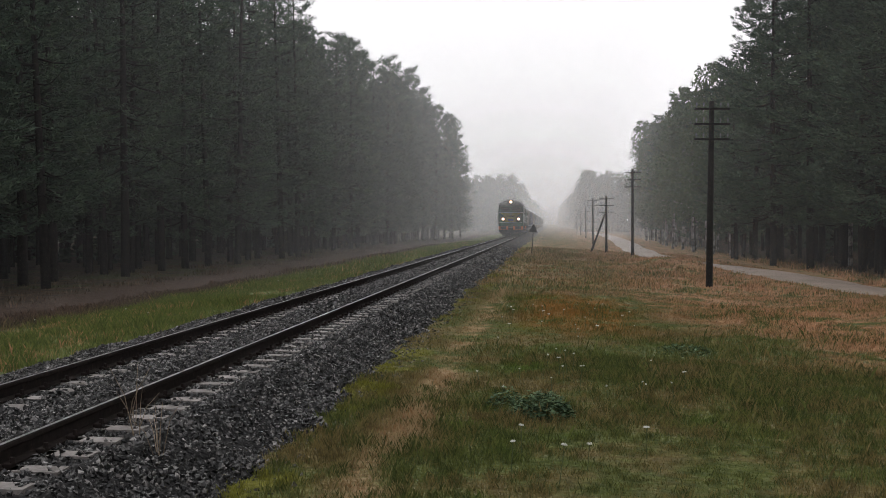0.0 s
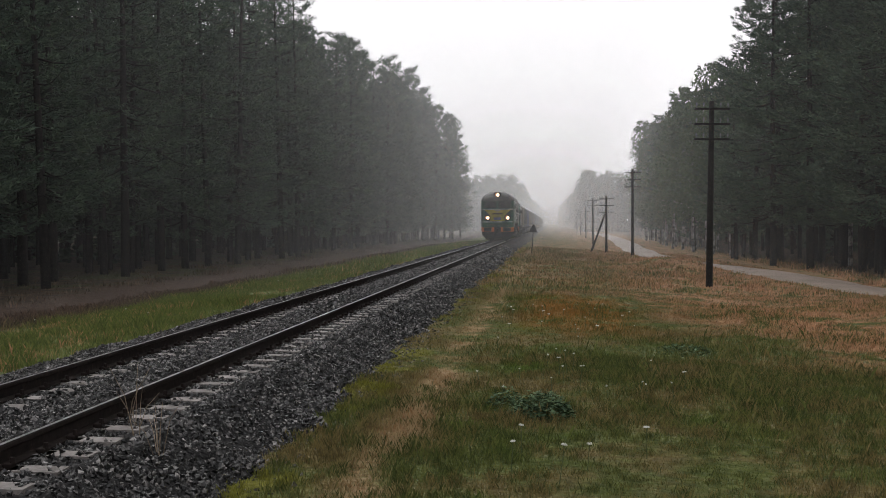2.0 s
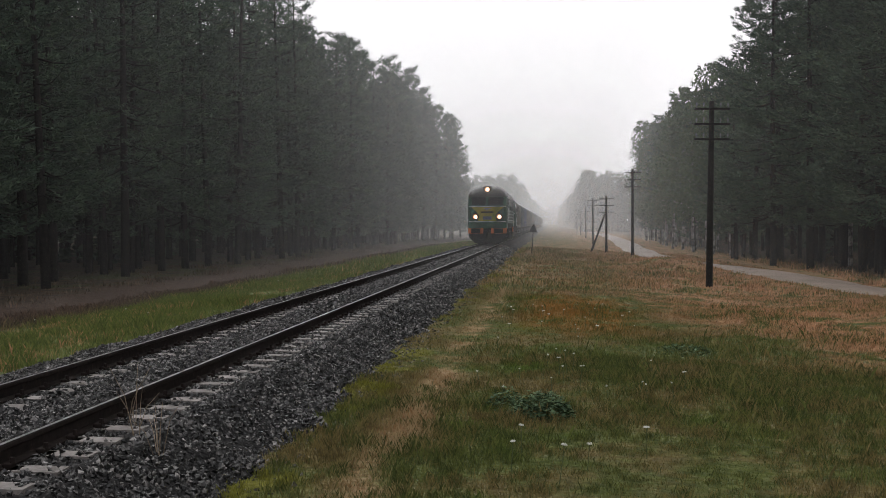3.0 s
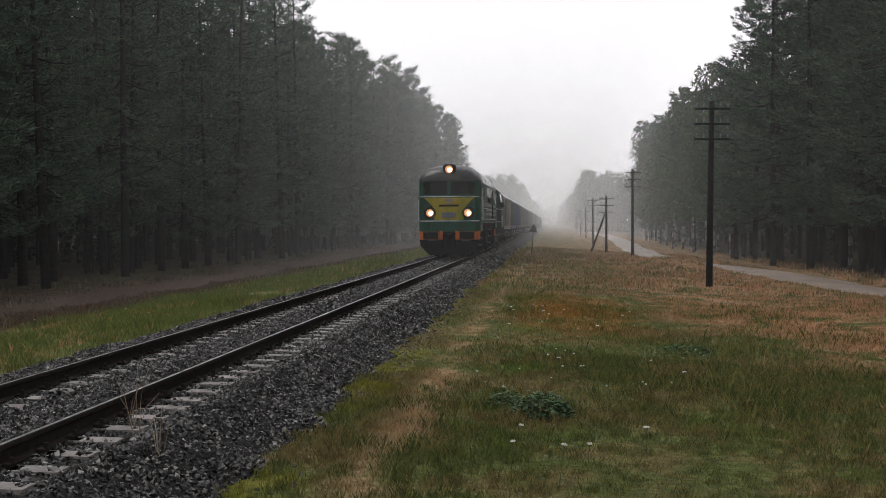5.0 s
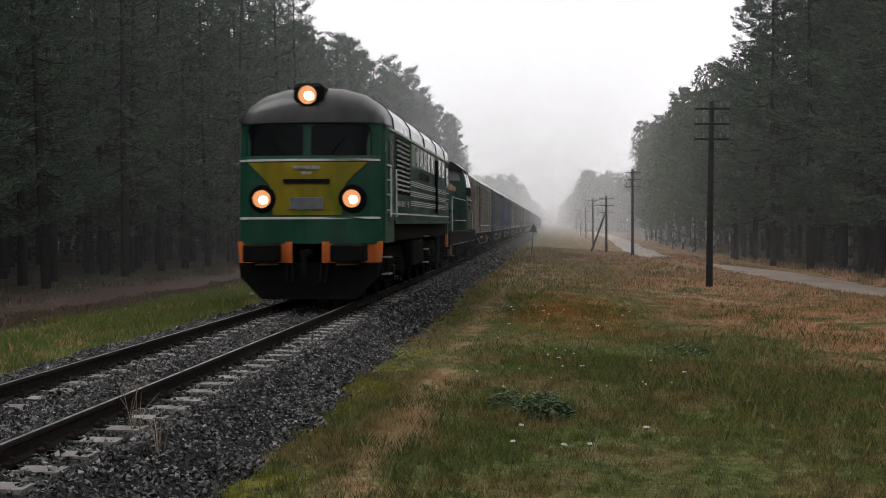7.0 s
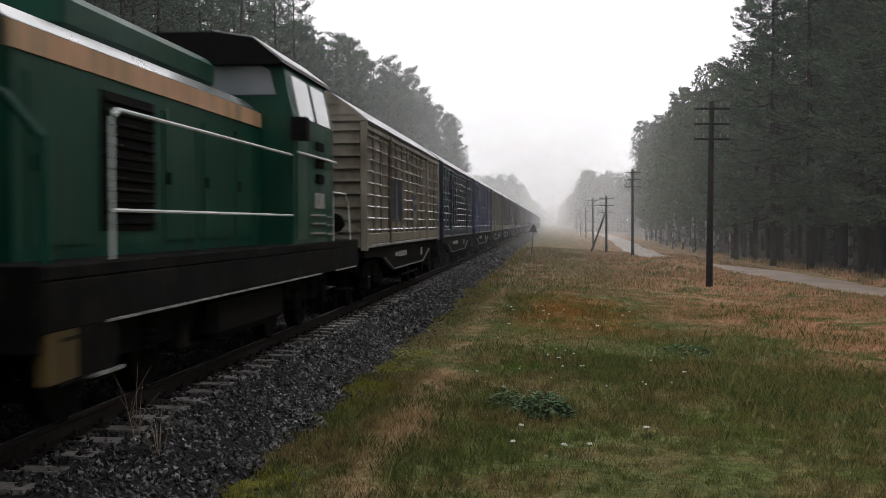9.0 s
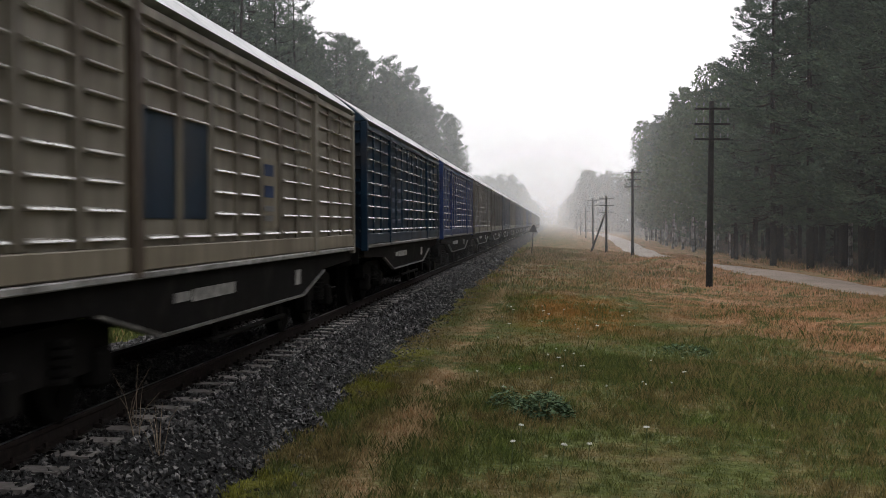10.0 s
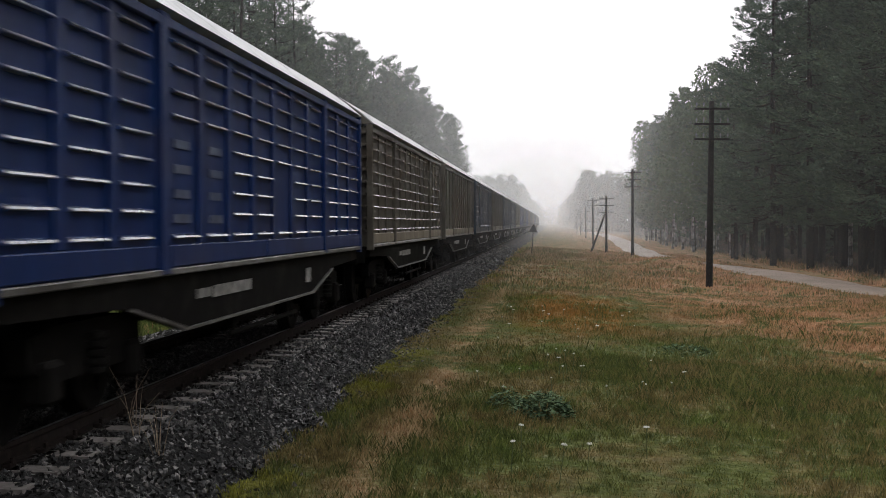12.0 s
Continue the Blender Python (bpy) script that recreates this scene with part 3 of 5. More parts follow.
while y < 188:
    (right_birches if rnd.random() < 0.5 else right_pines).append((18.8 + rnd.uniform(-0.9, 1.6), y, rnd.uniform(0.86, 1.0)))
    y += rnd.uniform(2.6, 4.4)
stand(pine_right, right_pines, "pines along the dirt road")
stand(birches, right_birches, "birches along the dirt road")
deep = []
for row in range(5):
    y = 40.0 + rnd.uniform(0, 3)
    while y < 190:
        deep.append((24.0 + row * 4.2 + rnd.uniform(-1.4, 1.4) - (2.0 if y > 90 else 0), y, rnd.uniform(0.80, 0.92) * (1.0 if y < 90 else 0.76)))
        y += rnd.uniform(3.2, 5.2)
woods("pine_wood", deep_kinds, deep, "deep dark pine wood beyond the dirt road", BARK, NEEDLE, 6)
far_kinds = [pine_arrays(q, 20, low=0.05, spread=2.9, limbs=26, tufts=8, per=3, tuft=0.85, thin=True) for q in (51, 52)]
far = []
for i in range(170):
    y = 425 + 700 * (i / 170) ** 1.6
    far.append((-7.5 - abs(rnd.gauss(0, 7)) + (y - 425) * 0.003, y, rnd.uniform(0.80, 0.97)))
for i in range(190):
    y = 338 + 800 * (i / 190) ** 1.8
    far.append((13.6 - (y - 338) * 0.002 + abs(rnd.gauss(0, 6)), y, rnd.uniform(0.68, 0.82)))
for i in range(70):
    far.append((rnd.uniform(13.5, 44), rnd.uniform(342, 400), rnd.uniform(0.66, 0.80)))
    far.append((rnd.uniform(-40, -9), rnd.uniform(428, 480), rnd.uniform(0.78, 0.94)))
for i in range(60):
    far.append((rnd.uniform(-45, 45), rnd.uniform(1180, 1240), rnd.uniform(0.7, 0.9)))
for i in range(100):
    far.append((-46 - rnd.uniform(0, 8), 10 + i * 3.1, rnd.uniform(0.8, 1.0)))
    far.append((46 + rnd.uniform(0, 8), 20 + i * 3.1, rnd.uniform(0.7, 0.85)))
scrub_kinds = [pine_arrays(s, 6.0, low=0.03, spread=2.2, limbs=16, tufts=8, per=3, tuft=0.8, thin=True) for s in (61, 62)]
scrub = []
for i in range(75):
    scrub.append((-25 - rnd.uniform(0, 14), 28 + i * 2.4, rnd.uniform(0.5, 1.15)))
for i in range(75):
    scrub.append((27 + rnd.uniform(0, 12), 36 + i * 2.8, rnd.uniform(0.5, 1.1)))
woods("undergrowth", scrub_kinds, scrub, "dark young conifers and scrub among the trunks", BARK, NEEDLE, 9)
# Woods added out of view, to dim reflections and daylight on the train.
behind = []
for i in range(60):
    behind.append((-17 - rnd.uniform(0, 9), 36 - i * 2.6, rnd.uniform(0.85, 1.0)))
    behind.append((23 + rnd.uniform(0, 9), 42 - i * 2.6, rnd.uniform(0.85, 1.0)))
woods("pine_wood", far_kinds, behind, "unseen pine wood added along both sides of the line", BARK, NEEDLE, 8)
woods("far_woods", far_kinds, far, "far woods fading into the mist", BARK, NEEDLE, 7)


def mist():
    """Banks of thin fog that hang across the clearing, one behind another."""
    heap = Heap()
    ys = [140 + 18 * i + 0.35 * i * i for i in range(26)]
    for i, y in enumerate(ys):
        w = 900
        v = np.array([(-w, y, -6), (w, y, -6), (w, y, 112), (-w, y, 112)], float)
        heap.add((v, np.array([[0, 1, 2, 3]])))
    near = Heap()
    soft = Heap()
    for y in (74.0, 94.0, 110.0, 125.0):
        soft.add((np.array([(-200, y, -6), (200, y, -6), (200, y, 112), (-200, y, 112)], float), np.array([[0, 1, 2, 3]])))
    tagged(from_arrays("mist", *soft.arrays(), MIST_SOFT), "soft morning mist between the woods", "mist", kind="stuff")
    for y in (37.0, 52.0):
        near.add((np.array([(-200, y, -6), (200, y, -6), (200, y, 112), (-200, y, 112)], float), np.array([[0, 1, 2, 3]])))
    tagged(from_arrays("mist", *near.arrays(), MIST_THIN), "very thin morning mist over the meadow", "mist", kind="stuff")
    return tagged(from_arrays("mist", *heap.arrays(), MIST_VEIL), "thin pale morning mist hanging over the line", "mist", kind="stuff")


mist()

# ---- poles ----
INSULATOR = material("grey_glazed_porcelain", [(0.3, (0.07, 0.08, 0.08)), (0.7, (0.16, 0.18, 0.175))], 5, 2, 0.25)


def telegraph_pole(x, y, height, arms, lean=0.0, r=0.13, strut=None):
    p = empty("telegraph_pole", pose(x, y, float(ground_z(x, y)), 0, lean, 0), label="dark wooden telegraph pole with crossarms in the grass", category="telegraph pole", group="telegraph poles")
    part("shaft", rod((0, 0, -0.3), (0, 0, height), r, r * 0.72, 10), POLE_WOOD, p, smooth=True)
    for k in range(arms):
        z = height - 0.28 - 0.55 * k
        arm = part("crossarm", box(-0.63, 0.63, -r - 0.09, -r + 0.02, z - 0.036, z + 0.036, 0.008), POLE_WOOD, p)
        for ix in (-0.56, -0.3, 0.3, 0.56):
            bm = rod((ix, -r - 0.035, z + 0.05), (ix, -r - 0.035, z + 0.12), 0.015, 0.015, 6)
            add_rod(bm, (ix, -r - 0.035, z + 0.12), (ix, -r - 0.035, z + 0.18), 0.035, 0.03, 8)
            add_rod(bm, (ix, -r - 0.035, z + 0.18), (ix, -r - 0.035, z + 0.22), 0.02, 0.024, 8)
            part("insulator", bm, INSULATOR, arm, "grey porcelain insulator")
    if strut:
        part("strut", rod((strut, 0, -0.2), (-0.02, -0.1, height - 1.3), r * 0.85, r * 0.6, 8), POLE_WOOD, p, smooth=True)
    return p


telegraph_pole(10.5, 46.2, 6.75, 3, lean=0.8)
telegraph_pole(11.0, 97, 6.7, 3)
telegraph_pole(9.35, 105, 4.75, 3, r=0.11, strut=-1.35)
telegraph_pole(9.65, 148, 5.4, 2)
telegraph_pole(10.2, 198, 5.0, 2)
telegraph_pole(10.6, 250, 5.0, 2)
telegraph_pole(10.9, 300, 5.0, 2)

# ---- ballast stones, sleepers and rail fastenings ----
def stones(name, seed, y0, y1, count, size, label):
    rng = np.random.default_rng(seed)
    x, y = rng.uniform(-2.7, 2.5, count), rng.uniform(y0, y1, count)
    x = x + (np.abs(x) > 2.2) * rng.normal(0, 0.12, count)
    near = np.abs((y - FIRST_SLEEPER + SLEEPER_STEP / 2) % SLEEPER_STEP - SLEEPER_STEP / 2)
    on_sleeper = (np.abs(x) < 1.22) & (np.abs(x) > 0.40 + 0.10 * np.sin(y * 3.7)) & (near < 0.10)
    keep = ~((np.abs(np.abs(x) - 0.753) < 0.10)) & (~on_sleeper | (rng.uniform(0, 1, count) < 0.03 + 0.5 * (np.abs(x) > 1.12)))
    x, y, on_sleeper = x[keep], y[keep], on_sleeper[keep]
    n = len(x)
    z = ballast_profile(x, y) + rng.uniform(-0.018, 0.022, n) * size / 0.05 + 0.025 * on_sleeper
    low = ground_z(x, y)
    z = np.where(z > low - 0.03, z, low - 0.004 - 0.9 * (rng.uniform(0, 1, n) < 0.8))
    base = np.array([(1, 0, 0), (-1, 0, 0), (0, 1, 0), (0, -1, 0), (0, 0, 1), (0, 0, -1)], float)
    tri = np.array([(0, 2, 4), (2, 1, 4), (1, 3, 4), (3, 0, 4), (2, 0, 5), (1, 2, 5), (3, 1, 5), (0, 3, 5)])
    v = base[None] * rng.uniform(0.45, 1.2, (n, 6, 1)) * (size * rng.uniform(0.5, 1.25, (n, 1, 1))) * rng.uniform(0.55, 1.0, (n, 1, 3))
    v = v + rng.normal(0, size * 0.16, (n, 6, 3))
    q = rng.normal(0, 1, (n, 4))
    q /= np.linalg.norm(q, axis=1)[:, None]
    w, a, b, c = q.T
    R = np.stack([1 - 2 * (b * b + c * c), 2 * (a * b - c * w), 2 * (a * c + b * w), 2 * (a * b + c * w), 1 - 2 * (a * a + c * c), 2 * (b * c - a * w), 2 * (a * c - b * w), 2 * (b * c + a * w), 1 - 2 * (a * a + b * b)], 1).reshape(n, 3, 3)
    v = np.einsum("nij,nkj->nki", R, v) + np.stack([x, y, z], 1)[:, None]
    f = tri[None] + (np.arange(n) * 6)[:, None, None]
    return tagged(from_arrays(name, v.reshape(-1, 3), f.reshape(-1, 3), STONE), label, "ballast", kind="stuff")


stones("ballast_stones", 71, 8.0, 24.0, 56000, 0.036, "sharp dark crushed stones, damp, between the rails")
stones("ballast_stones", 72, 24.0, 52.0, 30000, 0.050, "sharp dark crushed stones, damp, along the track")


stones("ballast_stones", 73, 52.0, 96.0, 15000, 0.08, "sharp dark crushed stones farther along the track")


def track_pieces():
    me = sleeper_mesh()
    track = empty("track", label="grey concrete sleepers half sunk in ballast", category="railway track", kind="structure")
    bm = bmesh.new()
    for s in (-1, 1):
        add_box(bm, -0.17, 0.17, -0.075, 0.075, -0.172, -0.160)
        add_box(bm, 0.085 * s - 0.035, 0.085 * s + 0.035, -0.05, 0.05, -0.165, -0.125, 0.008)
        add_rod(bm, (0.11 * s, 0, -0.13), (0.11 * s, 0, -0.085), 0.022, 0.02, 6)
    clip = bpy.data.meshes.new("rail_fastening")
    bm.to_mesh(clip)
    bm.free()
    clip.materials.append(RAIL_SIDE)
    rng = random.Random(9)
    for k in range(-90, 150):
        y = FIRST_SLEEPER + SLEEPER_STEP * k
        s = new("sleeper", me)
        s.parent = track
        s.matrix_basis = pose(rng.uniform(-0.02, 0.02), y, -0.222 + rng.uniform(-0.004, 0.004), 0, 0, rng.uniform(-0.5, 0.5))
        if -4 <= k < 120:
            for sx in (-0.753, 0.753):
                c = new("rail_fastening", clip)
                c.parent = track
                c.matrix_basis = pose(sx, y, 0)


track_pieces()


# ---- grass, weeds and flowers ----
def blade_material():
    m = bpy.data.materials.new("grass_blades")
    m.use_nodes = True
    b = m.node_tree.nodes["Principled BSDF"]
    m.node_tree.links.new(ground_colour(m.node_tree, 1.0, 0.5), b.inputs["Base Color"])
    b.inputs["Roughness"].default_value = 0.7
    b.inputs["Specular IOR Level"].default_value = 0.25
    return m


BLADES = blade_material()


def blades(seed, x0, x1, y0, y1, count, height, width, clump=0.5, rise=0.0):
    """Single bent blades in clumps: base pair, knee pair, tip."""
    rng = np.random.default_rng(seed)
    x, y = rng.uniform(x0, x1, count), rng.uniform(y0, y1, count)
    m = max(8, int((x1 - x0) * (y1 - y0) / clump ** 2))
    tx, ty, th = rng.uniform(x0, x1, m), rng.uniform(y0, y1, m), rng.uniform(0.15, 1, m)
    pick = rng.integers(0, m, count)
    tufted = rng.uniform(0, 1, count) < 0.55
    x = np.where(tufted, tx[pick] + rng.normal(0, clump * 0.22, count), x)
    y = np.where(tufted, ty[pick] + rng.normal(0, clump * 0.22, count), y)
    h01 = np.where(tufted, th[pick], 0.35)
    toe = ballast_profile(x, y) - ground_z(x, y)
    keep = ((toe < np.where(x < 0, -0.09, -0.02)) & (np.abs(x) > 1.8)) | ((toe < 0.10) & (np.abs(x) > 1.8) & (rng.uniform(0, 1, count) < 0.12))
    x, y, h01 = x[keep], y[keep], h01[keep]
    n = len(x)
    patch = 0.75 + 0.35 * np.sin(x * 0.9 + 1.7 * np.sin(y * 0.31)) * np.sin(y * 0.5 + x * 0.4)
    ln = height * rng.uniform(0.35, 1.15, n) * (0.55 + 0.8 * h01) * patch
    az = rng.uniform(0, math.tau, n)
    lean = rng.uniform(0.02, 0.42, n)
    d = np.stack([np.cos(az) * lean, np.sin(az) * lean, np.ones(n)], 1)
    side = np.stack([np.sin(az + rng.normal(0, 0.8, n)), -np.cos(az), np.zeros(n)], 1)
    wd = (width * rng.uniform(0.5, 1.3, n))[:, None]
    at = np.stack([x, y, ground_z(x, y) - 0.01], 1)
    tip = at + d * ln[:, None] * [1.25, 1.25, 0.9]
    knee = at + d * ln[:, None] * [0.4, 0.4, 0.55]
    if width > 0.03:
        v = np.stack([at - side * wd * 0.5, at + side * wd * 0.5, tip], 1)
        return v.reshape(-1, 3), np.arange(n)[:, None] * 3 + np.array([[0, 1, 2]])
    v = np.stack([at - side * wd * 0.5, at + side * wd * 0.5, tip, knee - side * wd * 0.4], 1)
    return v.reshape(-1, 3), np.arange(n)[:, None] * 4 + np.array([[0, 1, 2, 3]])


def meadow():
    for args in ((81, 1.8, 12.0, 8.8, 20, 190000, 0.13, 0.0050, 0.22), (82, 1.8, 17, 20, 42, 190000, 0.11, 0.0070, 0.22), (83, 1.9, 16.0, 42, 110, 80000, 0.24, 0.031, 0.7), (88, 3.2, 14.0, 10, 42, 6000, 0.27, 0.0025, 0.8), (84, -9.5, -1.9, 17, 55, 85000, 0.24, 0.011, 0.5), (85, -9.5, -1.9, 55, 150, 30000, 0.36, 0.045, 0.9), (86, 17.5, 26, 40, 110, 16000, 0.32, 0.045, 1.1), (87, -20, -12, 30, 120, 7000, 0.25, 0.05, 2.2)):
        v, f = blades(*args)
        if args[0] in (83,):
            road_x = np.interp(v[:, 1], [40, 57, 67, 79, 93, 118], [17.1, 15.6, 14.4, 13.3, 12.7, 12.9])
            hit = (np.abs(v.reshape(-1, 3, 3)[:, 0, 0] - road_x.reshape(-1, 3)[:, 0]) < 1.35)
            f = f[~hit]
        tagged(from_arrays("grass", v, f, BLADES), "rough grass, green with rust and straw patches", "grass", kind="stuff")


meadow()
PETAL = material("white_flower_heads", [(0.3, (0.33, 0.33, 0.30)), (0.7, (0.5, 0.5, 0.46))], 20, 2, 0.7)
STEM = material("green_stems", [(0.3, (0.03, 0.045, 0.015)), (0.7, (0.06, 0.08, 0.03))], 8, 3, 0.8)
DRY_STEM = material("dry_stalks", [(0.3, (0.10, 0.075, 0.05)), (0.7, (0.22, 0.17, 0.12))], 8, 3, 0.8)
WEED = material("dark_weed_leaves", [(0.25, (0.022, 0.042, 0.02)), (0.5, (0.045, 0.078, 0.036)), (0.8, (0.10, 0.145, 0.075))], 5, 4, 0.75, island=0.5, spec=0.15)


def flowers():
    rng = random.Random(5)
    spots = [(3.93, 26.7), (4.59, 27.5), (4.77, 26.8), (5.02, 27.6), (5.13, 15.9), (4.5, 11.6), (5.09, 11.0), (5.66, 11.7), (4.84, 10.4), (4.43, 10.8), (6.28, 26), (5.64, 22.9), (6.47, 16), (3.9, 27.3), (4.0, 24.0), (4.9, 17.4), (5.0, 18.0), (4.85, 19.2), (5.2, 20.0), (4.95, 16.8)]
    spots += [(rng.uniform(3.8, 6.5), rng.uniform(13, 30)) for k in range(26)] + [(rng.uniform(-7, -4), rng.uniform(26, 60)) for k in range(10)]
    stems, heads = bmesh.new(), bmesh.new()
    for i, (x, y) in enumerate(spots):
        z = float(ground_z(x, y))
        h = rng.uniform(0.18, 0.34)
        tip = Vector((x + rng.uniform(-0.05, 0.05), y, z + h))
        add_rod(stems, (x, y, z - 0.02), tip, 0.004, 0.003, 4)
        big = (0.017 if i < 16 else 0.009) * rng.uniform(0.8, 1.2)
        for k in range(5):
            a = k * math.tau / 5 + rng.random()
            c = tip + Vector((math.cos(a) * big, math.sin(a) * big, rng.uniform(0, 0.01)))
            add_rod(heads, c, c + Vector((0, 0, 0.012)), big * 0.7, big * 0.45, 6)
    t = empty("wild_flowers", label="small white wild flowers scattered in the grass", category="flowers", kind="stuff")
    part("stem", stems, STEM, t)
    part("flower_head", heads, PETAL, t)


flowers()


def weed_clump(x, y, spread, count, height, seed):
    rng = np.random.default_rng(seed)
    a, r = rng.uniform(0, math.tau, count), np.sqrt(rng.uniform(0, 1, count))
    px, py = x + np.cos(a) * r * spread[0], y + np.sin(a) * r * spread[1]
    hgt = height * (1.05 - r * r) * rng.uniform(0.15, 1.15, count)
    c = np.stack([px, py, ground_z(px, py) + hgt], 1)
    d = np.stack([np.cos(a + rng.normal(0, 1, count)), np.sin(a + rng.normal(0, 1, count)), rng.uniform(-0.2, 0.7, count)], 1)
    d /= np.linalg.norm(d, axis=1)[:, None]
    s = np.cross(d, [0, 0, 1.0]) + rng.normal(0, 0.25, (count, 3))
    ln, wd = rng.uniform(0.04, 0.09, (count, 1)), rng.uniform(0.010, 0.022, (count, 1))
    v = np.stack([c, c + d * ln * 0.5 + s * wd, c + d * ln - [0, 0, 0.012], c + d * ln * 0.5 - s * wd], 1).reshape(-1, 3)
    t = empty("weed_clump", label="low dark green leafy weed clump in the grass", category="weeds")
    from_arrays("leaves", v, np.arange(count)[:, None] * 4 + np.array([[0, 1, 2, 3]]), WEED, t)
    bm = bmesh.new()
    for k in range(40):
        add_rod(bm, (px[k], py[k], float(ground_z(px[k], py[k])) - 0.02), c[k] + [0.01, 0, 0], 0.004, 0.003, 4)
    part("stem", bm, STEM, t)
    return t


weed_clump(4.68, 14.0, (0.36, 0.42), 1300, 0.24, 3)
weed_clump(4.25, 14.6, (0.22, 0.3), 350, 0.20, 4)
weed_clump(7.05, 21.5, (0.5, 0.7), 500, 0.12, 6)


def dry_stalks():
    rng = random.Random(8)
    for x, y, n in ((1.62, 9.85, 7), (1.30, 10.3, 3), (1.12, 10.75, 3), (0.98, 10.9, 2)):
        t = empty("dry_grass_tuft", label="thin dry grass stalks growing out of the ballast", category="weeds", group="dry grass tufts")
        for k in range(n):
            z = float(ballast_profile(np.array(x), y))
            dx, dy = rng.uniform(-0.12, 0.12), rng.uniform(-0.15, 0.15)
            h = rng.uniform(0.25, 0.62)
            bm = rod((x + dx * 0.3, y + dy * 0.3, z - 0.02), (x + dx, y + dy, z + h * 0.6), 0.004, 0.003, 4)
            add_rod(bm, (x + dx, y + dy, z + h * 0.6), (x + dx * 2.1, y + dy * 2.1, z + h), 0.003, 0.0015, 4)
            part("stalk", bm, DRY_STEM, t)


dry_stalks()


def warning_sign(x, y):
    t = empty("trackside_sign", pose(x, y, float(ground_z(x, y)), 0, 4.0, 0), label="dark triangular trackside sign on a leaning post", category="sign")
    part("post", rod((0, 0, -0.2), (0, 0, 1.75), 0.035, 0.03, 8), POLE_WOOD, t)
    part("plate", prism([(-0.28, 1.55), (0.28, 1.55), (0.0, 2.10)], "y", -0.05, -0.03), SIGN_GREY, t, "dark triangular plate")
    part("rim", prism([(-0.31, 1.53), (0.31, 1.53), (0.0, 2.14)], "y", -0.03, -0.02), BLACK_RIM, t)


SIGN_GREY = material("dark_sign_plate", [(0.3, (0.03, 0.032, 0.035)), (0.7, (0.06, 0.063, 0.067))], 6, 3, 0.5)
BLACK_RIM = material("black_sign_rim", [(0.3, (0.01, 0.01, 0.01)), (0.7, (0.03, 0.03, 0.03))], 6, 3, 0.6)
warning_sign(3.42, 87.8)

# ---- the train ----


def paint(name, dark, base, light, rough=0.38, dirt=0.5, coat=0.05):
    """Weathered vehicle paint: faded patches, streaks that run down, road dirt towards brown."""
    m = bpy.data.materials.new(name)
    m.use_nodes = True
    nt = m.node_tree
    b = nt.nodes["Principled BSDF"]
    tc = nt.nodes.new("ShaderNodeTexCoord")
    mp = nt.nodes.new("ShaderNodeMapping")
    mp.inputs["Scale"].default_value = (1.0, 2.4, 0.35)
    nt.links.new(tc.outputs["Object"], mp.inputs["Vector"])
    n1, n2 = nt.nodes.new("ShaderNodeTexNoise"), nt.nodes.new("ShaderNodeTexNoise")
    n1.inputs["Scale"].default_value, n1.inputs["Detail"].default_value = 2.2, 7.0
    n2.inputs["Scale"].default_value, n2.inputs["Detail"].default_value = 0.9, 8.0
    nt.links.new(mp.outputs["Vector"], n1.inputs["Vector"])
    nt.links.new(tc.outputs["Object"], n2.inputs["Vector"])
    r = ramp_node(nt, [(0.3, dark), (0.52, base), (0.8, light)])
    nt.links.new(n1.outputs["Fac"], r.inputs["Fac"])
    d = ramp_node(nt, [(0.5, (0, 0, 0)), (0.78, (dirt, dirt, dirt))])
    nt.links.new(n2.outputs["Fac"], d.inputs["Fac"])
    mx = nt.nodes.new("ShaderNodeMixRGB")
    mx.inputs["Color2"].default_value = (0.06, 0.045, 0.032, 1)
    nt.links.new(d.outputs["Color"], mx.inputs["Fac"])
    nt.links.new(r.outputs["Color"], mx.inputs["Color1"])
    nt.links.new(mx.outputs["Color"], b.inputs["Base Color"])
    rr = nt.nodes.new("ShaderNodeMapRange")
    rr.inputs["To Min"].default_value, rr.inputs["To Max"].default_value = rough - 0.08, rough + 0.22
    nt.links.new(n2.outputs["Fac"], rr.inputs["Value"])
    nt.links.new(rr.outputs["Result"], b.inputs["Roughness"])
    bp = nt.nodes.new("ShaderNodeBump")
    bp.inputs["Strength"].default_value, bp.inputs["Distance"].default_value = 0.12, 0.01
    nt.links.new(n2.outputs["Fac"], bp.inputs["Height"])
    nt.links.new(bp.outputs["Normal"], b.inputs["Normal"])
    b.inputs["Specular IOR Level"].default_value = 1.0 if coat > 0.9 else 0.35 if coat > 0.3 else 0.14 if coat > 0 else 0.08
    if coat > 0.9:
        b.inputs["IOR"].default_value, b.inputs["Coat IOR"].default_value = 1.5, 1.4
    b.inputs["Coat Weight"].default_value, b.inputs["Coat Roughness"].default_value = coat, 0.12
    return m


def glow(name, colour, strength, base=(0.9, 0.85, 0.75)):
    m = bpy.data.materials.new(name)
    m.use_nodes = True
    b = m.node_tree.nodes["Principled BSDF"]
    b.inputs["Base Color"].default_value = (*base, 1)
    b.inputs["Emission Color"].default_value = (*colour, 1)
    b.inputs["Emission Strength"].default_value = strength
    b.inputs["Roughness"].default_value = 0.1
    return m


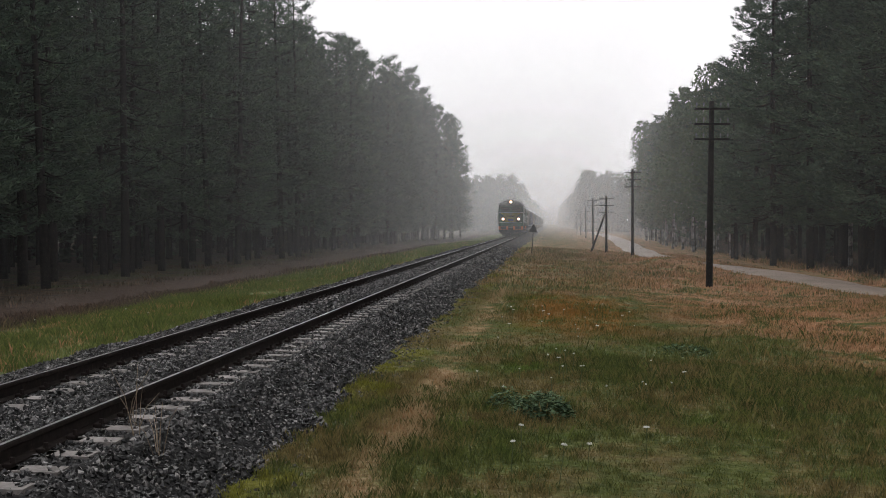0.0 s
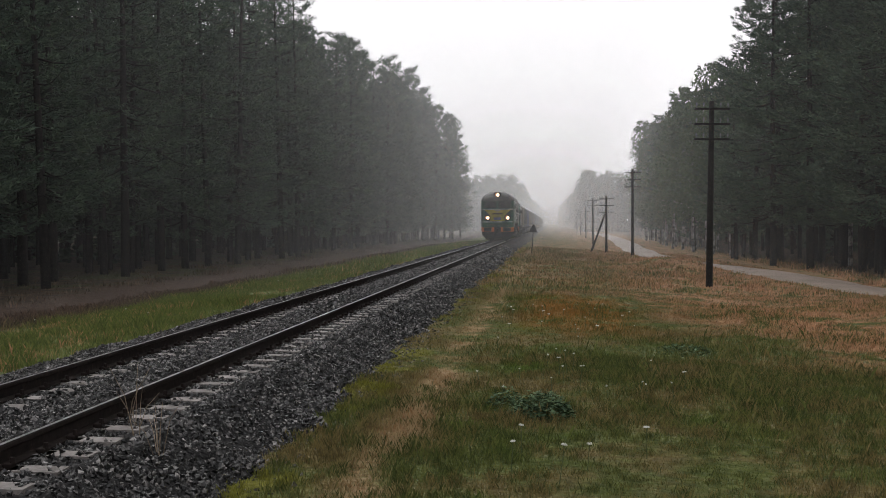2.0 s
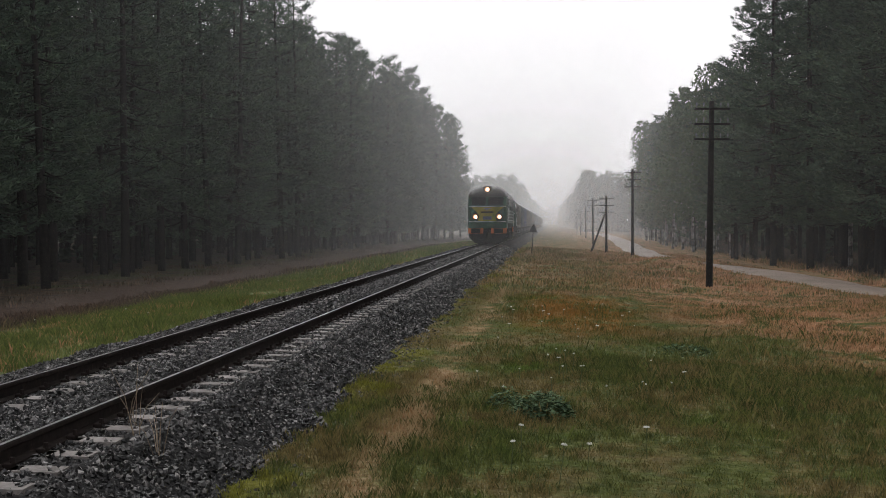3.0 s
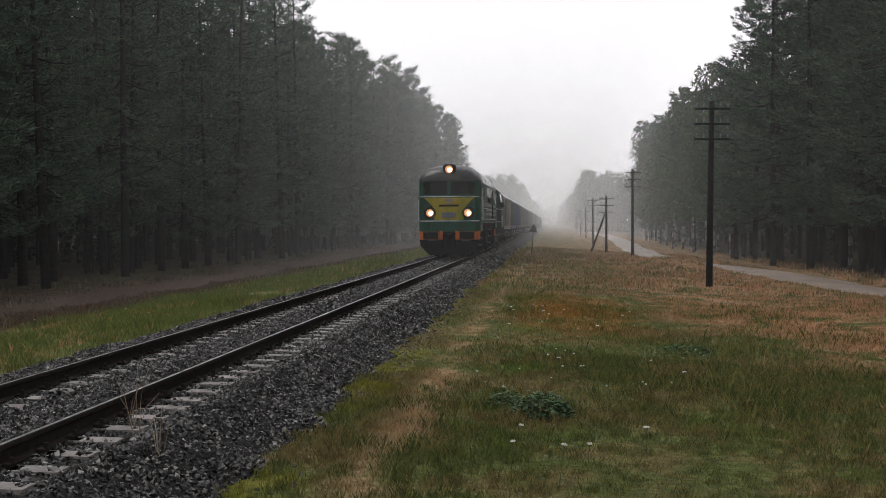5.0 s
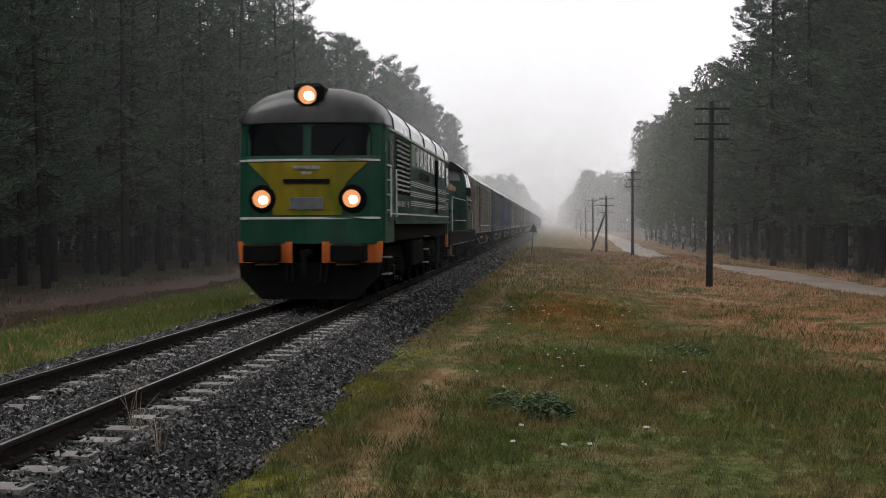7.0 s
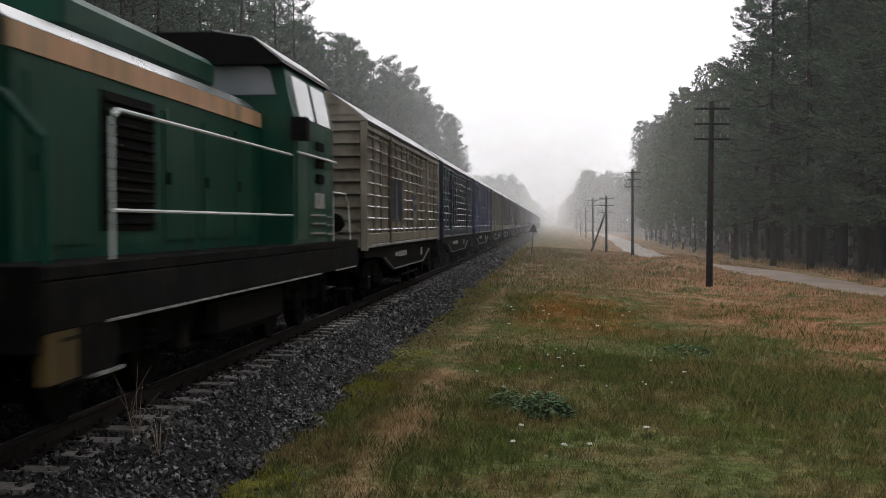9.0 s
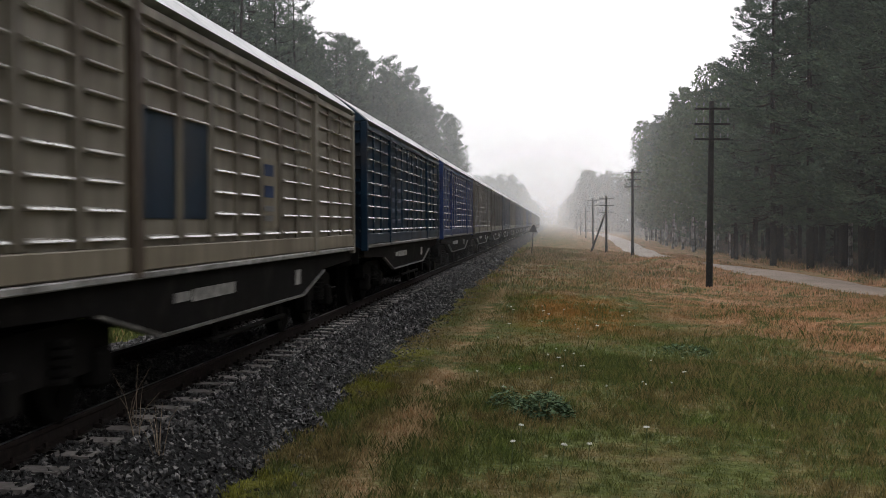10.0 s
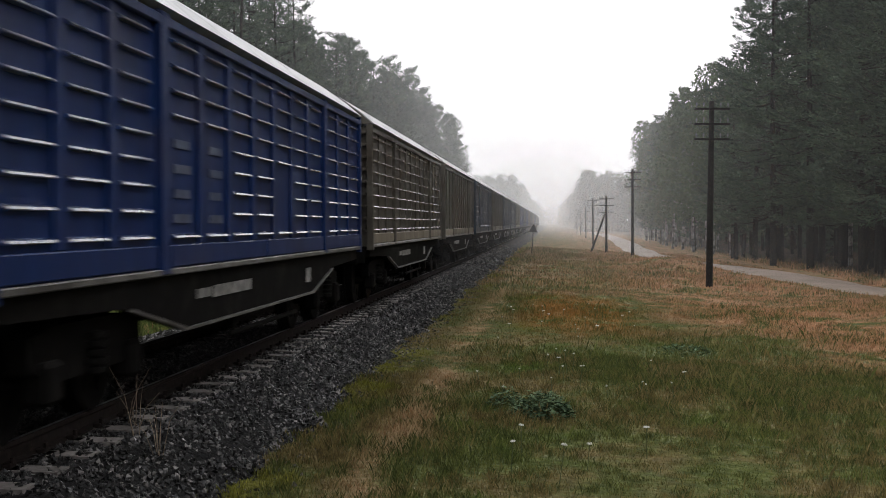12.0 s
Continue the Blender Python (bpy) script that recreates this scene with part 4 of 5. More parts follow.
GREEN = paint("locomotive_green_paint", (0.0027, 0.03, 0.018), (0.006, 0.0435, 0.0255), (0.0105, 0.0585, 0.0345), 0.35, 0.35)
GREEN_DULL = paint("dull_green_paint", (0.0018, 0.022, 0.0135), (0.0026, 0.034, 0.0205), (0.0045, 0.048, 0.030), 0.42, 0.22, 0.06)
YELLOW = paint("warning_yellow_paint", (0.156, 0.20, 0.012), (0.34, 0.26, 0.018), (0.42, 0.33, 0.03), 0.4, 0.3)
ORANGE = paint("orange_beam_paint", (0.255, 0.07, 0.015), (0.48, 0.11, 0.022), (0.56, 0.15, 0.035), 0.45, 0.3)
WHITE_LINE = paint("white_line_paint", (0.288, 0.368, 0.36), (0.48, 0.496, 0.48), (0.56, 0.568, 0.56), 0.45, 0.2)
TAN = paint("salmon_stripe_paint", (0.196, 0.16, 0.09), (0.38, 0.22, 0.13), (0.46, 0.28, 0.17), 0.5, 0.25)
ROOF_GREY = paint("wet_grey_roof", (0.0315, 0.075, 0.075), (0.12, 0.125, 0.125), (0.20, 0.205, 0.2), 0.24, 0.2, 0.8)
BROW = paint("wet_dark_brow", (0.006, 0.0065, 0.0065), (0.011, 0.0115, 0.0115), (0.02, 0.021, 0.021), 0.34, 0.15, 0.16)
WAGON_ROOF = paint("wet_pale_wagon_roof", (0.16, 0.165, 0.17), (0.30, 0.31, 0.31), (0.42, 0.43, 0.43), 0.26, 0.15)
BLACK_STEEL = material("oily_black_steel", [(0.3, (0.003, 0.003, 0.003)), (0.6, (0.006, 0.0055, 0.005)), (0.85, (0.016, 0.0135, 0.012))], 4.0, 6, 0.8, spec=0.07, bump=0.2, bump_scale=20)
FRAME_DIRT = material("grimy_frame_steel", [(0.3, (0.003, 0.0028, 0.0027)), (0.55, (0.006, 0.0055, 0.0052)), (0.8, (0.020, 0.0175, 0.0155))], 2.4, 8, 0.85, spec=0.04, bump=0.2, bump_scale=25)
GLASS_DARK = material("dark_cab_glass", [(0.3, (0.004, 0.005, 0.006)), (0.7, (0.009, 0.011, 0.012))], 0.8, 2, 0.08, spec=0.1)
PLATE_GREY = material("grey_plate", [(0.3, (0.045, 0.05, 0.055)), (0.7, (0.09, 0.095, 0.10))], 6, 3, 0.4)
PALE_PANEL = paint("pale_cream_panel", (0.1152, 0.2, 0.16), (0.272, 0.28, 0.224), (0.336, 0.344, 0.288), 0.45, 0.45)
CHROME_RIM = material("worn_lamp_rim", [(0.3, (0.10, 0.10, 0.10)), (0.7, (0.22, 0.21, 0.2))], 9, 3, 0.35, 0.6)
HEADLIGHT = glow("headlight_lens", (1.0, 0.82, 0.64), 60.0)
HEADLIGHT_EDGE = glow("headlight_reflector", (1.0, 0.42, 0.17), 0.75, (0.10, 0.04, 0.02))
WORN_WHITE = material("scuffed_white_marks", [(0.35, (0.05, 0.048, 0.045)), (0.55, (0.2, 0.195, 0.185)), (0.8, (0.36, 0.35, 0.34))], 7, 6, 0.6)

Y0, SPEED, SLOW = 148.8, 18.605, 0.23414
TRAIN, WHEELS = [], []


def way(t):
    """Where the first locomotive's nose is at t seconds; the train slows a little."""
    return Y0 - SPEED * t + 0.5 * SLOW * t * t


def wheelset_mesh(name, r):
    bm = bmesh.new()
    for sx in (-1, 1):
        a, c = 0.68 * sx, 0.82 * sx
        add_rod(bm, (min(a, c), 0, 0), (max(a, c), 0, 0), r, r, 24)
        add_rod(bm, (0.64 * sx, 0, 0), (0.68 * sx, 0, 0), r + 0.03, r + 0.03, 24)
        for k in range(5):
            ang = k * math.tau / 5
            p = Vector((0.83 * sx, math.cos(ang) * r * 0.55, math.sin(ang) * r * 0.55))
            add_rod(bm, p, p + Vector((0.012 * sx, 0, 0)), r * 0.16, r * 0.14, 8)
    add_rod(bm, (-1.0, 0, 0), (1.0, 0, 0), 0.085, 0.085, 10)
    me = bpy.data.meshes.new(name)
    bm.to_mesh(me)
    bm.free()
    me.materials.append(BLACK_STEEL)
    return me


WHEELS_BIG, WHEELS_SMALL = wheelset_mesh("wheelset", 0.525), wheelset_mesh("wheelset", 0.46)


def wheelset(thing, me, y, r, turning):
    w = new("wheelset", me)
    w.parent = thing
    w.matrix_basis = pose(0, y, r)
    if turning:
        WHEELS.append((w, y, r))


def bogie(thing, y0, y1, axles, r, top, turning=True, big=True):
    """Side frames, axle boxes, springs and wheelsets of one bogie."""
    b = empty("bogie")
    b.parent = thing
    for sx in (-1, 1):
        x0, x1 = sorted((0.98 * sx, 1.14 * sx))
        prof = [(y0, r + 0.10), (y0, r + 0.34), (y0 + 0.5, top), (y1 - 0.5, top), (y1, r + 0.34), (y1, r + 0.10), (y1 - 0.5, r - 0.02), (y0 + 0.5, r - 0.02)]
        part("side_frame", prism(prof, "x", x0, x1), FRAME_DIRT, b)
        for a in axles:
            ax0, ax1 = sorted((1.0 * sx, 1.22 * sx))
            part("axle_box", box(ax0, ax1, a - 0.16, a + 0.16, r - 0.16, r + 0.16, 0.04), FRAME_DIRT, b)
        for k in range(len(axles) - 1):
            m = 0.5 * (axles[k] + axles[k + 1])
            bm = bmesh.new()
            for q in range(5):
                z = r - 0.02 + q * 0.07
                add_rod(bm, (1.17 * sx, m, z), (1.17 * sx, m, z + 0.045), 0.10, 0.10, 10)
            part("spring", bm, BLACK_STEEL, b)
    part("bolster", box(-0.95, 0.95, 0.5 * (y0 + y1) - 0.35, 0.5 * (y0 + y1) + 0.35, r + 0.1, top, 0.03), BLACK_STEEL, b)
    for a in axles:
        wheelset(thing, WHEELS_BIG if big else WHEELS_SMALL, a, r, turning)
    return b


def buffers(thing, y, sign, plate_w=0.30, plate_h=0.18, mat=None):
    for sx in (-1, 1):
        bm = rod((0.875 * sx, y, 1.05), (0.875 * sx, y + 0.42 * sign, 1.05), 0.12, 0.10, 12)
        c = box(0.875 * sx - plate_w, 0.875 * sx + plate_w, min(y + 0.42 * sign, y + 0.47 * sign), max(y + 0.42 * sign, y + 0.47 * sign), 1.05 - plate_h, 1.05 + plate_h, 0.03)
        me = bpy.data.meshes.new("tmp")
        c.to_mesh(me)
        c.free()
        bm.from_mesh(me)
        bpy.data.meshes.remove(me)
        part("buffer", bm, mat or BLACK_STEEL, thing)
    hook = rod((0, y, 1.0), (0, y + 0.32 * sign, 1.0), 0.07, 0.05, 8)
    add_rod(hook, (0, y + 0.3 * sign, 1.02), (0, y + 0.3 * sign, 0.62), 0.045, 0.04, 8)
    part("coupling", hook, BLACK_STEEL, thing)
    for sx in (-0.32, 0.32):
        hose = rod((sx, y, 0.9), (sx, y + 0.22 * sign, 0.75), 0.03, 0.03, 6)
        add_rod(hose, (sx, y + 0.22 * sign, 0.75), (sx * 0.8, y + 0.2 * sign, 0.45), 0.03, 0.03, 6)
        part("air_hose", hose, BLACK_STEEL, thing)


def strip(thing, name, mat, x, y0, y1, z0, z1, t=0.012, label=""):
    """A thin raised panel on a side wall at x (outward by t)."""
    s = 1 if x > 0 else -1
    a, c = sorted((x - 0.02 * s, x + t * s))
    return part(name, box(a, c, y0, y1, z0, z1), mat, thing, label)


def handrail(thing, points, r=0.018, name="handrail", mat=None):
    bm = bmesh.new()
    for a, c in zip(points, points[1:]):
        add_rod(bm, a, c, r, r, 6)
    return part(name, bm, mat or WHITE_LINE, thing, "white handrail" if mat is None else "")


def lamp(thing, x, y, z, r):
    rim = bmesh.new()
    add_rod(rim, (x, y + 0.02, z), (x, y - 0.09, z), r * 1.18, r * 1.12, 20)
    ring = part("headlight", rim, BLACK_STEEL, thing, "round headlight, lit")
    part("reflector", rod((x, y - 0.085, z), (x, y - 0.10, z), r * 1.02, r, 20), HEADLIGHT_EDGE, ring, "orange glowing reflector")
    part("bulb", rod((x + 0.035, y - 0.10, z - 0.02), (x + 0.035, y - 0.115, z - 0.02), r * 0.46, r * 0.40, 14), HEADLIGHT, ring, "bright warm bulb")


ROOF_CURVE = [(1.475, 3.56), (1.44, 3.84), (1.29, 4.06), (1.0, 4.25), (0.58, 4.37), (0, 4.41)]


def front_face(thing):
    """The nose: flat middle, rounded corners, brow over the windscreens."""
    prof = [(-1.475, 0.62), (-1.42, 0.36), (-1.22, 0.17), (-0.9, 0.07), (0.0, 0.0), (0.9, 0.07), (1.22, 0.17), (1.42, 0.36), (1.475, 0.62)]
    rows = []
    bm = bmesh.new()
    levels = [(1.22, 0.0), (1.75, 0.0), (2.86, 0.02), (2.95, 0.05), (3.62, 0.12)]
    for z, back in levels:
        rows.append([bm.verts.new((x, y + back, z)) for x, y in prof] + [bm.verts.new((x, 2.0, z)) for x in (1.475, -1.475)])
    n = len(rows[0])
    for a, c in zip(rows, rows[1:]):
        for k in range(n):
            bm.faces.new((a[k], a[(k + 1) % n], c[(k + 1) % n], c[k]))
    bm.faces.new(rows[0][::-1])
    bm.faces.new(rows[-1])
    bmesh.ops.recalc_face_normals(bm, faces=bm.faces[:])
    part("cab_front", bm, GREEN, thing)
    # brow: the roof drawn forward and curved down to the windscreens
    bm = bmesh.new()
    rows = []
    for k in range(7):
        s = k / 6
        ring = []
        for x, z in [(-a, c) for a, c in ROOF_CURVE[:-1]] + ROOF_CURVE[::-1]:
            front = np.interp(abs(x), [0, 0.9, 1.22, 1.42, 1.475], [0.02, 0.09, 0.19, 0.38, 0.64])
            y = front + (2.0 - front) * (1 - math.cos(s * math.pi / 2)) * 0.9 + (0.2 - 0.06) * s
            low = 3.60
            zz = low + (z - low) * math.sin(min(1.0, s * 1.25) * math.pi / 2) ** 0.9
            ring.append(bm.verts.new((x, y, zz)))
        rows.append(ring)
    for a, c in zip(rows, rows[1:]):
        for k in range(len(a) - 1):
            bm.faces.new((a[k], a[k + 1], c[k + 1], c[k]))
    bmesh.ops.recalc_face_normals(bm, faces=bm.faces[:])
    ob = part("brow", bm, BROW, thing, "dark rounded roof front", smooth=True)
    return prof


def main_locomotive():
    t = empty("locomotive", label="green diesel locomotive with yellow nose panel and lit headlights", category="locomotive")
    prof = front_face(t)
    face_y = lambda x: float(np.interp(abs(x), [0, 0.9, 1.22, 1.42], [0.0, 0.07, 0.17, 0.36]))

    def facing(name, mat, pts, proud=0.012, label="", back=0.0, parent=None):
        """A panel that follows the nose, from outline points (x, z)."""
        bm = bmesh.new()
        xs = [p[0] for p in pts]
        vs_f = [bm.verts.new((x, face_y(x) + back - proud, z)) for x, z in pts]
        vs_b = [bm.verts.new((x, face_y(x) + back + 0.03, z)) for x, z in pts]
        bm.faces.new(vs_f)
        n = len(pts)
        for k in range(n):
            bm.faces.new((vs_f[k], vs_b[k], vs_b[(k + 1) % n], vs_f[(k + 1) % n]))
        bmesh.ops.recalc_face_normals(bm, faces=bm.faces[:])
        return part(name, bm, mat, parent or t, label)

    for side in (-1, 1):
        bm = bmesh.new()
        rows = []
        for z, w in ((2.82, 1.20), (2.57, 0.93), (2.40, 0.77), (2.20, 0.69), (1.78, 0.69)):
            rows.append([bm.verts.new((side * w * q, face_y(w * q) - 0.016, z)) for q in (0, 0.3, 0.6, 0.8, 1.0)])
        for a, c in zip(rows, rows[1:]):
            for k in range(4):
                bm.faces.new((a[k], a[k + 1], c[k + 1], c[k]))
        bmesh.ops.solidify(bm, geom=bm.faces[:], thickness=-0.012)
        bmesh.ops.recalc_face_normals(bm, faces=bm.faces[:])
        part("nose_panel", bm, YELLOW, t, "yellow warning panel")
        # windscreens
        bm = bmesh.new()
        rows = []
        for z, lo, hi in ((2.96, 0.08, 1.26), (3.2, 0.08, 1.26), (3.50, 0.08, 1.24), (3.57, 0.14, 1.16)):
            rows.append([bm.verts.new((side * (lo + (hi - lo) * q), face_y(lo + (hi - lo) * q) + 0.05 + (z - 2.95) * 0.105 - 0.012, z)) for q in (0, 0.35, 0.7, 0.85, 1.0)])
        for a, c in zip(rows, rows[1:]):
            for k in range(4):
                bm.faces.new((a[k], a[k + 1], c[k + 1], c[k]))
        bmesh.ops.solidify(bm, geom=bm.faces[:], thickness=-0.008)
        bmesh.ops.recalc_face_normals(bm, faces=bm.faces[:])
        scr = part("windscreen", bm, GLASS_DARK, t, "dark windscreen")
        wipe = rod((0.45 * side, face_y(0.45) + 0.03, 2.96), (0.75 * side, face_y(0.75) + 0.06, 3.32), 0.012, 0.01, 5)
        part("wiper", wipe, BLACK_STEEL, scr)
        for z0, z1 in ((2.845, 2.885), (1.70, 1.745)):
            seg = [(0.0, z0), (0.9 * side, z0), (1.22 * side, z0), (1.41 * side, z0), (1.41 * side, z1), (1.22 * side, z1), (0.9 * side, z1), (0.0, z1)]
            facing("white_line", WHITE_LINE, seg, 0.02)
        lamp(t, 0.894 * side, 0.06, 2.10, 0.175)
        bm = rod((0.894 * side, 0.09, 2.10), (0.894 * side, 0.02, 2.10), 0.29, 0.27, 20)
        part("lamp_surround", bm, BLACK_STEEL, t)
        beam = [(0.30 * side, 0.84), (1.43 * side, 0.84), (1.46 * side, 1.26), (0.30 * side, 1.26)]
        facing("buffer_beam", ORANGE, beam, 0.03, "orange buffer beam")
        part("buffer_shroud", box(0.86 * side - 0.33, 0.86 * side + 0.33, -0.44, 0.12, 0.87, 1.21, 0.03), BLACK_STEEL, t)
        step = box(0.8 * side - 0.2, 0.8 * side + 0.2, -0.14, 0.1, 0.80, 0.825)
        part("footstep", step, WORN_WHITE, t)
    part("plate", box(-0.33, 0.33, -0.035, 0.02, 1.88, 2.13, 0.01), PLATE_GREY, t, "grey plate")
    part("marking", box(-0.46, 0.46, -0.03, 0.0, 2.40, 2.49), BLACK_STEEL, t, "dark unreadable lettering bar")
    part("emblem", box(-0.26, 0.26, -0.03, 0.0, 2.68, 2.75), WORN_WHITE, t)
    part("emblem", box(-0.10, 0.10, -0.03, 0.0, 2.58, 2.64), WORN_WHITE, t)
    # top lamp in its housing
    part("lamp_housing", box(-0.30, 0.30, 0.22, 1.3, 3.9, 4.40, 0.08), BLACK_STEEL, t)
    lamp(t, 0.0, 0.22, 4.15, 0.18)
    # plough and draw gear
    pl = [(-1.40, 0.84), (1.40, 0.84), (1.36, 0.55), (0.95, 0.12), (-0.95, 0.12), (-1.36, 0.55)]
    part("plough", prism(pl, "y", 0.12, 0.5), BLACK_STEEL, t)
    hook = rod((0, 0.1, 1.02), (0, -0.35, 1.02), 0.11, 0.08, 8)
    add_rod(hook, (0, -0.3, 1.1), (0, -0.3, 0.6), 0.06, 0.05, 8)
    part("coupling", hook, BLACK_STEEL, t)
    for sx in (-0.42, -0.3, 0.3, 0.42):
        part("air_hose", rod((sx, 0.1, 0.95), (sx * 0.9, -0.12, 0.45), 0.035, 0.03, 6), BLACK_STEEL, t)
    # body behind the cab
    L = 16.1
    wall = [(-1.475, 1.60), (-1.475, 3.60), (1.475, 3.60), (1.475, 1.60)]
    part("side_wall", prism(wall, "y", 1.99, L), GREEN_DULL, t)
    roof = [(-a, c) for a, c in ROOF_CURVE[:-1]] + ROOF_CURVE[::-1]
    part("roof", prism(roof, "y", 1.9, L), ROOF_GREY, t, "wet grey curved roof", smooth=False)
    for yy in (1.95, 5.2, 8.4, 11.8, 14.6):
        arch = [(x * 1.012, 3.5 + (z - 3.5) * 1.02) for x, z in roof]
        part("roof_joint", prism(arch, "y", yy, yy + 0.10), BLACK_STEEL, t)
    part("roof_hatch", box(-0.7, 0.7, 2.6, 5.0, 4.2, 4.42, 0.05), BLACK_STEEL, t)
    part("exhaust", box(-0.4, 0.4, 8.8, 10.6, 4.2, 4.5, 0.06), BLACK_STEEL, t)
    for yy in (6.0, 7.3, 12.6, 13.8):
        part("roof_fan", rod((0, yy, 4.2), (0, yy, 4.42), 0.5, 0.46, 16), ROOF_GREY, t)
    for s in (1, -1):
        x = 1.475 * s
        # eave moulding
        strip(t, "eave", WHITE_LINE, x, 1.2, L, 3.535, 3.575, 0.03)
        strip(t, "cab_door", GREEN, x, 1.15, 1.85, 1.66, 3.35, 0.012)
        strip(t, "cab_window", GLASS_DARK, x, 0.75 + 0.45, 1.78, 2.65, 3.3, 0.02)
        for z in (2.78, 2.48, 2.18, 1.86):
            strip(t, "white_dash", WHITE_LINE, x, 0.9, 1.5, z, z + 0.035, 0.03)
        for yy in (1.05, 1.95):
            handrail(t, [(x + 0.06 * s, yy, 1.75), (x + 0.06 * s, yy, 2.75)])
        # louvre grille
        g = strip(t, "grille", BLACK_STEEL, x, 2.35, 4.95, 2.25, 3.46, 0.01)
        for col in range(3):
            for k in range(11):
                z = 2.32 + k * 0.105
                y0 = 2.47 + col * 0.84
                a, c = sorted((x, x + 0.05 * s))
                bm = prism([(a, z), (c, z + 0.02), (c, z + 0.035), (a, z + 0.055)], "y", y0, y0 + 0.52)
                part("slat", bm, WHITE_LINE, g)
        for y0, y1 in ((2.4, 3.1), (3.3, 4.0), (4.4, 4.7)):
            strip(t, "placard", WORN_WHITE, x, y0, y1, 1.98, 2.10, 0.015)
        # pale band with engine-room windows
        strip(t, "pale_band", PALE_PANEL, x, 5.35, 11.3, 2.98, 3.50, 0.012)
        for k in range(5):
            y0 = 6.2 + k * 0.98
            w = strip(t, "window", GLASS_DARK, x, y0, y0 + 0.62, 3.0, 3.46, 0.022)
        strip(t, "dark_plate", BLACK_STEEL, x, 7.2, 9.6, 2.72, 2.90, 0.018)
        strip(t, "pale_band", PALE_PANEL, x, 12.0, 14.6, 2.98, 3.5, 0.012)
        for y0 in (12.4, 13.5):
            strip(t, "window", GLASS_DARK, x, y0, y0 + 0.6, 3.0, 3.46, 0.022)
        for base in (2.50, 2.26, 2.03):
            for k in range(3):
                strip(t, "white_line", WHITE_LINE, x, 5.2, 14.8, base + k * 0.048, base + k * 0.048 + 0.020, 0.016)
        strip(t, "white_line", WHITE_LINE, x, 1.2, L, 1.80, 1.835, 0.02)
        strip(t, "sill", GREEN, x, 2.0, L, 1.60, 1.68, 0.03)
        strip(t, "downpipe", BLACK_STEEL, x, 11.45, 11.75, 1.9, 3.4, 0.06)
        strip(t, "marking", WORN_WHITE, x, 15.0, 15.88, 2.04, 2.27, 0.015)
        strip(t, "rear_window", GLASS_DARK, x, 15.05, 15.75, 2.75, 3.35, 0.02)
        strip(t, "white_dash", WHITE_LINE, x, 15.0, 15.9, 2.55, 2.575, 0.03)
        strip(t, "white_dash", WHITE_LINE, x, 15.0, 15.9, 2.36, 2.385, 0.03)
        strip(t, "end_post", GREEN, x - 0.05 * s, 15.6, 15.9, 1.26, 1.62, 0.05)
        strip(t, "end_post", ORANGE, x - 0.05 * s, 15.6, 15.9, 0.86, 1.26, 0.05, "orange end post")
        for k, z in enumerate((0.55, 0.9, 1.25)):
            for yy in (9.2, 1.3, 14.9):
                a, c = sorted((1.30 * s, 1.46 * s))
                part("footstep", box(a, c, yy, yy + 0.5, z, z + 0.03), FRAME_DIRT if yy > 10 else WORN_WHITE, t)
        # underframe
        a, c = sorted((0.9 * s, 1.36 * s))
        part("underframe", box(a, c, 0.6, L - 0.2, 1.22, 1.60, 0.02), BLACK_STEEL, t)
        part("battery_box", box(a, c, 6.7, 9.2, 0.55, 1.20, 0.05), FRAME_DIRT, t)
    part("fuel_tank", box(-0.9, 0.9, 6.5, 9.9, 0.35, 1.25, 0.15), BLACK_STEEL, t)
    part("frame_plate", box(-0.9, 0.9, 0.6, L - 0.2, 1.15, 1.58), BLACK_STEEL, t)
    part("rear_beam", box(-1.42, 1.42, L - 0.12, L + 0.02, 0.86, 1.6, 0.02), BLACK_STEEL, t)
    buffers(t, L, 1)
    for y0 in (1.3, 10.0):
        part("traction_gear", box(-0.6, 0.6, y0, y0 + 5.2, 0.24, 1.12, 0.06), BLACK_STEEL, t)
    part("sand_box", box(0.7, 1.2, 15.0, 15.9, 0.32, 1.2, 0.04), BLACK_STEEL, t)
    part("sand_box", box(-1.2, -0.7, 15.0, 15.9, 0.32, 1.2, 0.04), BLACK_STEEL, t)
    bogie(t, 1.5, 6.3, (2.0, 4.1, 6.0 - 0.2), 0.525, 1.10)
    bogie(t, 10.2, 15.0, (10.7, 12.6, 14.6), 0.525, 1.10)
    TRAIN.append((t, 0.0))


